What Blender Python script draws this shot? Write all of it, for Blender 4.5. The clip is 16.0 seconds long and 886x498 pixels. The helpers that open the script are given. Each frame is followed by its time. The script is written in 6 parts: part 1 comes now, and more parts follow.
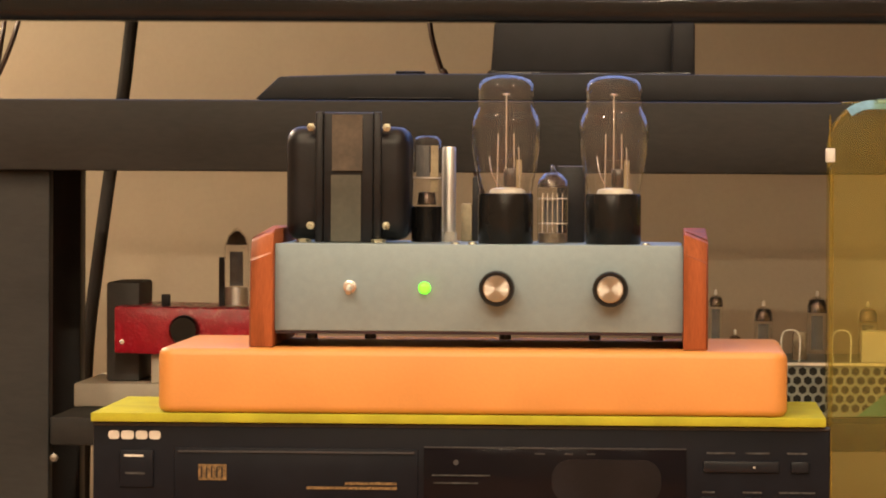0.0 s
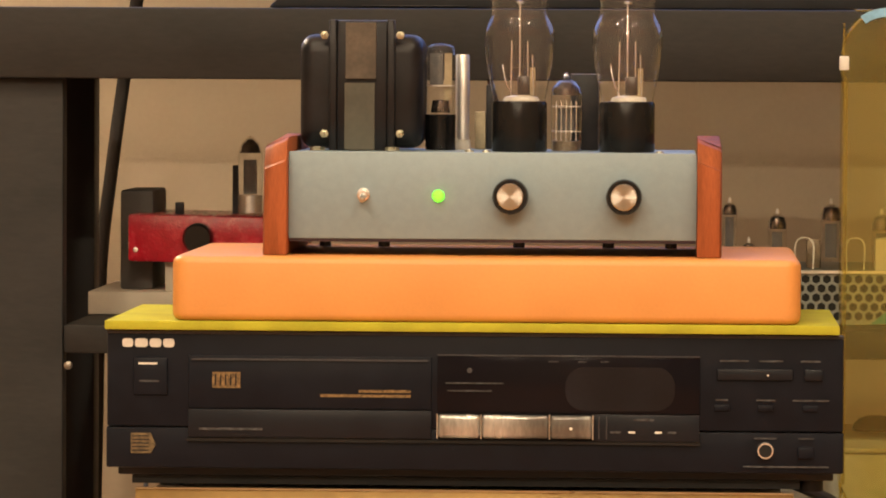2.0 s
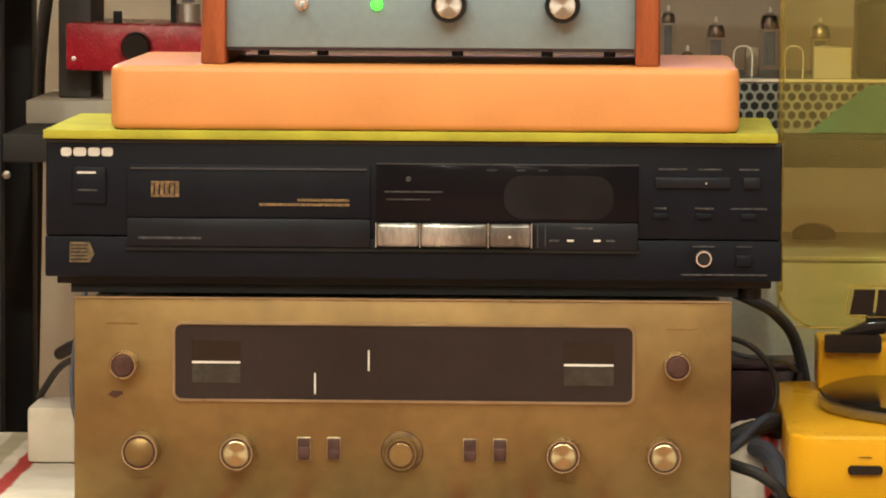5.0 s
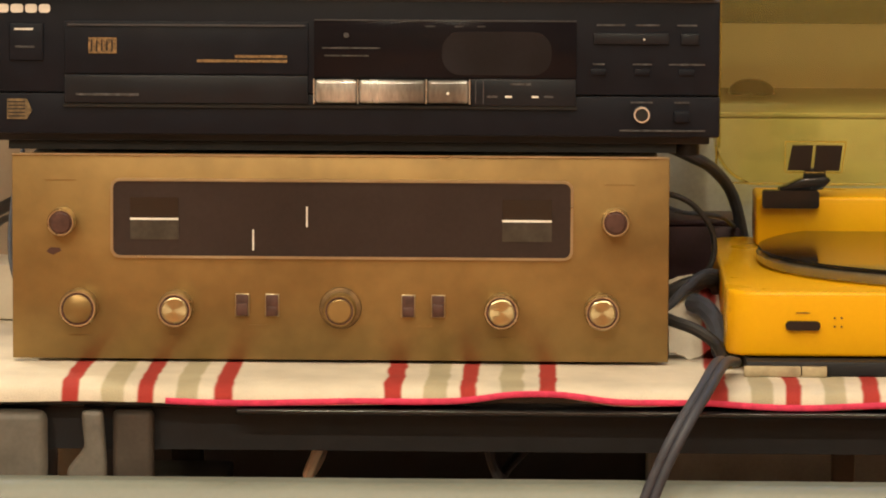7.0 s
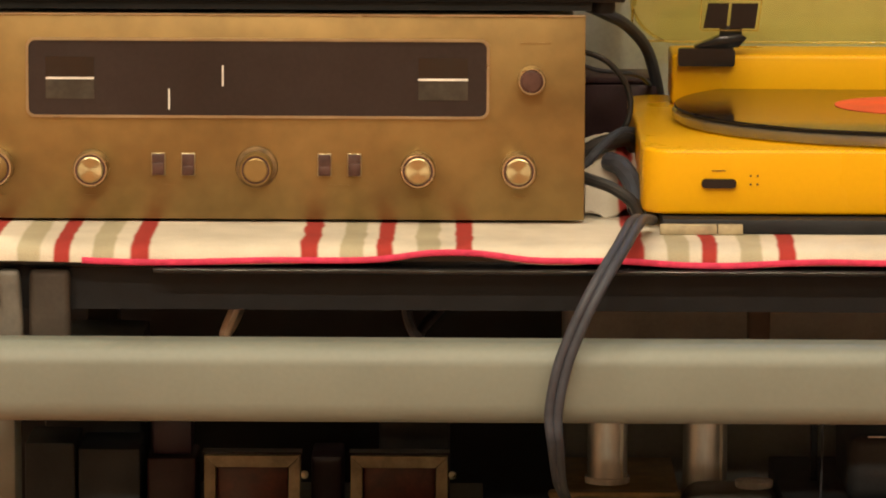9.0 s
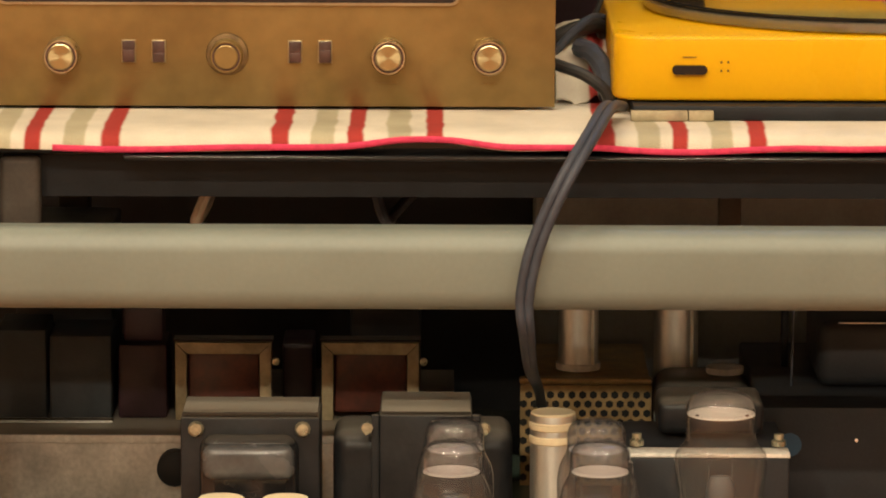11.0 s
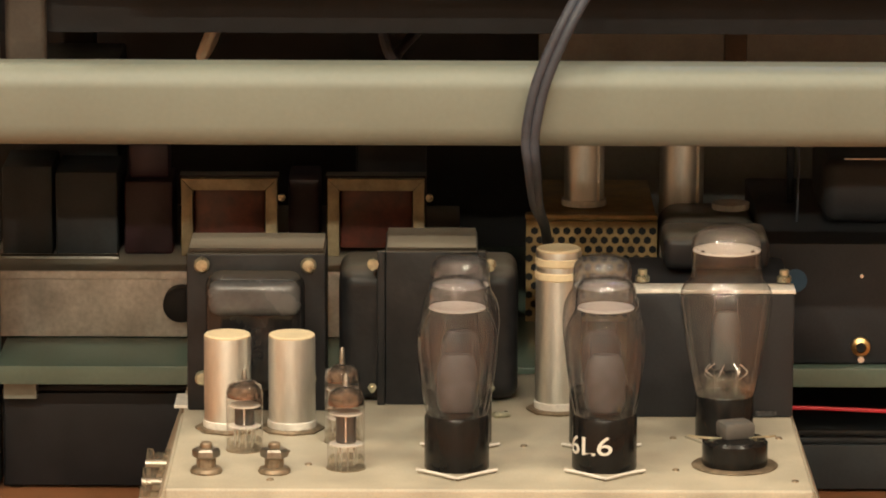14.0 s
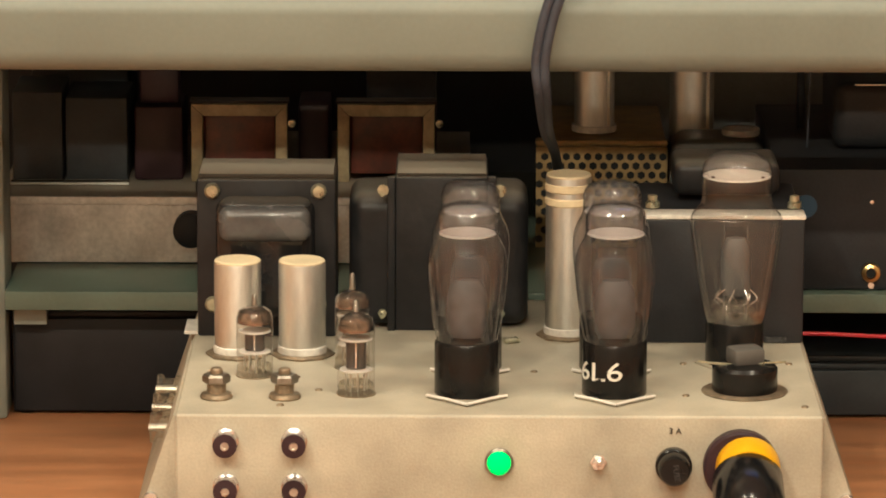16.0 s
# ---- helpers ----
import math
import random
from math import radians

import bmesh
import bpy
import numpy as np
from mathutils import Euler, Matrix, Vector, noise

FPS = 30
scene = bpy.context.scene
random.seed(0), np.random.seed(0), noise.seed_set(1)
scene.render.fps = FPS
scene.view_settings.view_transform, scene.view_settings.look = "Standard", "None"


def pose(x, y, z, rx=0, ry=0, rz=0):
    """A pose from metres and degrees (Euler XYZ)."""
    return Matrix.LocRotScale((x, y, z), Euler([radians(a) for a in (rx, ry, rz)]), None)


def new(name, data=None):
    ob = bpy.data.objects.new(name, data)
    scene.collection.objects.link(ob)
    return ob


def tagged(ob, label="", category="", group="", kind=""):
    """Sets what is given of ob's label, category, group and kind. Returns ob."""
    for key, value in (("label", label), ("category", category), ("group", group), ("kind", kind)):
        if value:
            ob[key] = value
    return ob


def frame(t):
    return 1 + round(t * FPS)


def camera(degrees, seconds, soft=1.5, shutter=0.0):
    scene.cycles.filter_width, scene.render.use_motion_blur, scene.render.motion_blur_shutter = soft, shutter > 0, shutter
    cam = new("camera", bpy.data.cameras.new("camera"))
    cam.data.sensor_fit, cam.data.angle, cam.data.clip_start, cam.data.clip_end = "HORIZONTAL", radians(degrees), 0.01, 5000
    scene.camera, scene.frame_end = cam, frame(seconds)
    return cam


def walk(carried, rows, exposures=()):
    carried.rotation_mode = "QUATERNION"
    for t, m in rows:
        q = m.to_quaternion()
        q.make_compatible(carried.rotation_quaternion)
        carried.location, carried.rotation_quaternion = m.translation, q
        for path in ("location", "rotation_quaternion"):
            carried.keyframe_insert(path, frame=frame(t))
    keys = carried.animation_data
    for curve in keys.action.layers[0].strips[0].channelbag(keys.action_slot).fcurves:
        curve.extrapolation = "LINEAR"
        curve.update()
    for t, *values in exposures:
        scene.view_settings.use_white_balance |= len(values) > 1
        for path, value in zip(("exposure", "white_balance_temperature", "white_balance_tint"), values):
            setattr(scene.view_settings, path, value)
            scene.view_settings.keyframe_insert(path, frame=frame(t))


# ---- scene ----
cam = camera(10.664, 16.0, soft=1.9)
EYE = (0.0, 0.0, 0.72)
ROWS = [
    (0.0, 2.700, -1.080, -0.320),
    (0.5, 2.776, -1.293, -0.315),
    (1.0, 2.832, -1.564, -0.311),
    (1.3, 2.860, -1.738, -0.309),
    (1.5, 2.879, -1.862, -0.307),
    (2.0, 2.865, -2.192, -0.306),
    (2.5, 2.835, -2.526, -0.301),
    (3.0, 2.770, -2.863, -0.296),
    (3.5, 2.663, -3.276, -0.290),
    (4.0, 2.518, -3.679, -0.282),
    (4.2, 2.457, -3.813, -0.279),
    (6.3, 1.601, -5.747, -0.261),
    (6.5, 1.557, -5.899, -0.258),
    (7.0, 1.371, -6.230, -0.255),
    (7.5, 1.109, -6.669, -0.254),
    (8.0, 0.845, -7.076, -0.250),
    (8.5, 0.574, -7.542, -0.246),
    (9.0, 0.352, -7.932, -0.244),
    (9.2, 0.290, -8.064, -0.241),
    (11.3, -0.015, -9.508, -0.221),
    (11.5, -0.014, -9.647, -0.224),
    (12.0, -0.028, -9.974, -0.219),
    (12.5, -0.035, -10.301, -0.212),
    (13.0, -0.019, -10.636, -0.207),
    (13.5, 0.020, -10.986, -0.203),
    (14.0, 0.060, -11.276, -0.199),
    (14.5, 0.106, -11.524, -0.192),
    (15.0, 0.155, -11.750, -0.189),
    (15.5, 0.181, -11.953, -0.182),
    (16.0, 0.180, -12.172, -0.178),
]
EXPOSURES = [(0.0, -0.06, 6500, 9), (2.5, -0.06, 6450, 9), (3.0, -0.05, 6300, 7), (3.5, -0.03, 5850, 2), (4.0, 0.05, 5000, -4), (4.2, 0.05, 5000, -4), (6.3, -0.02, 5850, 3), (9.2, 0.03, 6000, 3), (11.3, 0.13, 5950, 3), (13.0, 0.25, 5700, 1), (16.0, 0.22, 5700, 1)]
walk(cam, [(t, pose(*EYE, 90 + pitch, roll, yaw)) for t, yaw, pitch, roll in ROWS], EXPOSURES)

# ---- world and light ----
world = bpy.data.worlds.new("room_world")
world.use_nodes = True
world.node_tree.nodes["Background"].inputs[0].default_value = (0.9, 0.75, 0.55, 1)
world.node_tree.nodes["Background"].inputs[1].default_value = 0.02
scene.world = world
CEILING = 2.42
# a ring of nine lamps over the space before the rack, as the tubes mirror it, and six unseen ones added behind the
# viewer to light under the table
RING = [(-0.12 + 1.15 * math.sin(2 * math.pi * k / 9), 1.42 - 0.62 * math.cos(2 * math.pi * k / 9)) for k in range(9)]
DOWNLIGHTS = RING + [(-1.2, -0.6), (0.0, -0.6), (1.2, -0.6), (-1.2, -2.6), (0.0, -2.6), (1.2, -2.6)]
LAMP_POWER = 24.0
LAMP_COLOUR = (1.0, 0.80, 0.55)


def downlight_lamp(x, y, power):
    data = bpy.data.lights.new("downlight", "AREA")
    data.shape, data.size, data.energy, data.color = "DISK", 0.18 if y > 0 else 0.1, power, LAMP_COLOUR
    ob = new("downlight_lamp", data)
    ob.matrix_world = pose(x, y, CEILING - 0.012)
    return ob


for x, y in DOWNLIGHTS:
    downlight_lamp(x, y, LAMP_POWER * (0.37 if y > 0 else 2.4 if y > -2 else 1.7) * (1.0 if x < 0.5 or y > 0 else 0.4))
# lamp out of view, assumed from the bright left wall
bulb = bpy.data.lights.new("unseen_lamp_bulb", "POINT")
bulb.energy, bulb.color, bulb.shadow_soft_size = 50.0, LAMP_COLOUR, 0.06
new("unseen_lamp_bulb", bulb).location = (-0.98, 3.57, 1.34)


# ---- materials ----
def mat(name, colour, rough=0.5, metal=0.0, vary=0.15, scale=40.0, bump=0.0, bump_scale=400.0, stretch=(1, 1, 1), coat=0.0, second=None, spec=0.5, rough_vary=0.12, dust_toplight=0.0, random=0.0, spun=0.0):
    m = bpy.data.materials.new(name)
    m.use_nodes = True
    nt = m.node_tree
    b = nt.nodes["Principled BSDF"]
    tc = nt.nodes.new("ShaderNodeTexCoord")
    mp = nt.nodes.new("ShaderNodeMapping")
    mp.inputs["Scale"].default_value = stretch
    nt.links.new(tc.outputs["Object"], mp.inputs["Vector"])
    n1 = nt.nodes.new("ShaderNodeTexNoise")
    n1.inputs["Scale"].default_value, n1.inputs["Detail"].default_value = scale, 6
    nt.links.new(mp.outputs[0], n1.inputs["Vector"])
    n2 = nt.nodes.new("ShaderNodeTexNoise")
    n2.inputs["Scale"].default_value, n2.inputs["Detail"].default_value = bump_scale, 3
    nt.links.new(mp.outputs[0], n2.inputs["Vector"])
    ramp = nt.nodes.new("ShaderNodeValToRGB")
    dark = second or tuple(c * (1 - vary) for c in colour)
    light = tuple(min(1, c * (1 + vary * 0.6)) for c in colour)
    ramp.color_ramp.elements[0].position, ramp.color_ramp.elements[1].position = 0.33, 0.67
    ramp.color_ramp.elements[0].color, ramp.color_ramp.elements[1].color = (*dark, 1), (*light, 1)
    nt.links.new(n1.outputs["Fac"], ramp.inputs["Fac"])
    col = ramp.outputs["Color"]
    fine = nt.nodes.new("ShaderNodeMix")
    fine.data_type, fine.blend_type = "RGBA", "MULTIPLY"
    fine.inputs["Factor"].default_value = 1.0
    grey = nt.nodes.new("ShaderNodeMapRange")
    grey.inputs["From Min"].default_value, grey.inputs["From Max"].default_value = 0.3, 0.7
    grey.inputs["To Min"].default_value, grey.inputs["To Max"].default_value = 1 - vary * 0.4, 1 + vary * 0.2
    nt.links.new(n2.outputs["Fac"], grey.inputs["Value"])
    nt.links.new(col, fine.inputs["A"])
    nt.links.new(grey.outputs[0], fine.inputs["B"])
    col = fine.outputs["Result"]
    if random:
        info = nt.nodes.new("ShaderNodeObjectInfo")
        hs = nt.nodes.new("ShaderNodeHueSaturation")
        rr = nt.nodes.new("ShaderNodeMapRange")
        rr.inputs["To Min"].default_value, rr.inputs["To Max"].default_value = 1 - random, 1 + random
        nt.links.new(info.outputs["Random"], rr.inputs["Value"])
        nt.links.new(rr.outputs[0], hs.inputs["Value"])
        nt.links.new(col, hs.inputs["Color"])
        col = hs.outputs["Color"]
    # upward faces turn paler: settled dirt, plus lamp light from above painted in
    if dust_toplight:
        geo = nt.nodes.new("ShaderNodeNewGeometry")
        sep = nt.nodes.new("ShaderNodeSeparateXYZ")
        nt.links.new(geo.outputs["Normal"], sep.inputs[0])
        mr = nt.nodes.new("ShaderNodeMapRange")
        mr.inputs["From Min"].default_value, mr.inputs["From Max"].default_value = 0.4, 1.0
        mr.inputs["To Max"].default_value = dust_toplight
        nt.links.new(sep.outputs["Z"], mr.inputs["Value"])
        mx = nt.nodes.new("ShaderNodeMix")
        mx.data_type = "RGBA"
        mx.inputs["B"].default_value = (0.42, 0.37, 0.30, 1)
        nt.links.new(mr.outputs[0], mx.inputs["Factor"])
        nt.links.new(col, mx.inputs["A"])
        col = mx.outputs["Result"]
    nt.links.new(col, b.inputs["Base Color"])
    rm = nt.nodes.new("ShaderNodeMapRange")
    rm.inputs["To Min"].default_value, rm.inputs["To Max"].default_value = max(0.03, rough - rough_vary), min(1, rough + rough_vary)
    nt.links.new(n1.outputs["Fac"], rm.inputs["Value"])
    nt.links.new(rm.outputs[0], b.inputs["Roughness"])
    b.inputs["Metallic"].default_value = metal
    b.inputs["Specular IOR Level"].default_value = spec
    b.inputs["Coat Weight"].default_value = coat
    if spun:
        tan = nt.nodes.new("ShaderNodeTangent")
        tan.direction_type, tan.axis = "RADIAL", "Y"
        b.inputs["Anisotropic"].default_value = spun
        nt.links.new(tan.outputs[0], b.inputs["Tangent"])
    if bump:
        bp = nt.nodes.new("ShaderNodeBump")
        bp.inputs["Strength"].default_value, bp.inputs["Distance"].default_value = bump, 0.0006
        nt.links.new(n2.outputs["Fac"], bp.inputs["Height"])
        nt.links.new(bp.outputs[0], b.inputs["Normal"])
    return m


def glow(name, colour, strength):
    m = mat(name, colour, 0.3)
    b = m.node_tree.nodes["Principled BSDF"]
    b.inputs["Emission Color"].default_value = (*colour, 1)
    b.inputs["Emission Strength"].default_value = strength
    return m


def glass(name, tint, gloss_min=0.06, rough=0.03, film=0.0, film_colour=(0.5, 0.5, 0.5), gloss_max=0.75):
    """Thin clear wall: straight-through tint, a gloss that grows towards the rim, and a faint diffuse film for dusty
    haze and a painted veil of room light.
    """
    m = bpy.data.materials.new(name)
    m.use_nodes = True
    nt = m.node_tree
    nt.nodes.remove(nt.nodes["Principled BSDF"])
    tr = nt.nodes.new("ShaderNodeBsdfTransparent")
    tr.inputs[0].default_value = (*tint, 1)
    gl = nt.nodes.new("ShaderNodeBsdfGlossy")
    gl.inputs["Roughness"].default_value = rough
    facing = nt.nodes.new("ShaderNodeLayerWeight")
    facing.inputs["Blend"].default_value = 0.5
    steep = nt.nodes.new("ShaderNodeMath")
    steep.operation = "POWER"
    steep.inputs[1].default_value = 3.0
    nt.links.new(facing.outputs["Facing"], steep.inputs[0])
    soft_gloss = nt.nodes.new("ShaderNodeMapRange")
    soft_gloss.inputs["To Min"].default_value, soft_gloss.inputs["To Max"].default_value = gloss_min, gloss_max
    nt.links.new(steep.outputs[0], soft_gloss.inputs["Value"])
    mx = nt.nodes.new("ShaderNodeMixShader")
    nt.links.new(soft_gloss.outputs[0], mx.inputs[0])
    base = tr.outputs[0]
    if film:
        df = nt.nodes.new("ShaderNodeBsdfDiffuse")
        df.inputs[0].default_value = (*film_colour, 1)
        no = nt.nodes.new("ShaderNodeTexNoise")
        no.inputs["Scale"].default_value = 90
        tc = nt.nodes.new("ShaderNodeTexCoord")
        nt.links.new(tc.outputs["Object"], no.inputs["Vector"])
        mr = nt.nodes.new("ShaderNodeMapRange")
        mr.inputs["To Min"].default_value, mr.inputs["To Max"].default_value = film * 0.5, film * 1.5
        nt.links.new(no.outputs["Fac"], mr.inputs["Value"])
        m2 = nt.nodes.new("ShaderNodeMixShader")
        nt.links.new(mr.outputs[0], m2.inputs[0])
        nt.links.new(base, m2.inputs[1])
        nt.links.new(df.outputs[0], m2.inputs[2])
        base = m2.outputs[0]
    nt.links.new(base, mx.inputs[1])
    nt.links.new(gl.outputs[0], mx.inputs[2])
    nt.links.new(mx.outputs[0], nt.nodes["Material Output"].inputs[0])
    return m


def striped_cloth(name):
    """Cream cotton with groups of red and grey-green woven stripes."""
    m = mat(name, (0.57, 0.52, 0.43), 0.9, vary=0.12, scale=30, bump=0.8, bump_scale=900, spec=0.2)
    nt = m.node_tree
    b = nt.nodes["Principled BSDF"]
    tc = nt.nodes.new("ShaderNodeTexCoord")
    wob = nt.nodes.new("ShaderNodeTexNoise")
    wob.inputs["Scale"].default_value = 30
    nt.links.new(tc.outputs["Object"], wob.inputs["Vector"])
    sep = nt.nodes.new("ShaderNodeSeparateXYZ")
    nt.links.new(tc.outputs["Object"], sep.inputs[0])
    w1 = nt.nodes.new("ShaderNodeMath")
    w1.operation = "MULTIPLY_ADD"
    w1.inputs[1].default_value = 0.005
    nt.links.new(wob.outputs["Fac"], w1.inputs[0])
    nt.links.new(sep.outputs["X"], w1.inputs[2])
    sh = nt.nodes.new("ShaderNodeMath")
    sh.operation = "ADD"
    sh.inputs[1].default_value = 2.0412
    nt.links.new(w1.outputs[0], sh.inputs[0])
    dv = nt.nodes.new("ShaderNodeMath")
    dv.operation = "DIVIDE"
    dv.inputs[1].default_value = 0.1846
    nt.links.new(sh.outputs[0], dv.inputs[0])
    fr = nt.nodes.new("ShaderNodeMath")
    fr.operation = "FRACT"
    nt.links.new(dv.outputs[0], fr.inputs[0])
    ramp = nt.nodes.new("ShaderNodeValToRGB")
    ramp.color_ramp.interpolation = "LINEAR"
    red, grey, white = (0.55, 0.07, 0.07, 1), (0.66, 0.65, 0.54, 1), (1, 1, 1, 1)
    # stripe starts and widths in parts of one repeat, from the first red stripe on
    stripes = [(0.0, 0.055, red), (0.125, 0.07, grey), (0.235, 0.05, red), (0.355, 0.07, grey), (0.475, 0.055, red)]
    els = ramp.color_ramp.elements
    els[0].position, els[0].color = 0.0, white
    els[1].position, els[1].color = 1.0, white
    for start, width, c in stripes:
        a = start + 0.12
        for p, cc in ((a - 0.004, white), (a + 0.004, c), (a + width - 0.004, c), (a + width + 0.004, white)):
            e = els.new(p)
            e.color = cc
    nt.links.new(fr.outputs[0], ramp.inputs["Fac"])
    mx = nt.nodes.new("ShaderNodeMix")
    mx.data_type, mx.blend_type = "RGBA", "MULTIPLY"
    mx.inputs["Factor"].default_value = 1.0
    old = b.inputs["Base Color"].links[0].from_socket
    nt.links.new(old, mx.inputs["A"])
    nt.links.new(ramp.outputs["Color"], mx.inputs["B"])
    nt.links.new(mx.outputs["Result"], b.inputs["Base Color"])
    return m


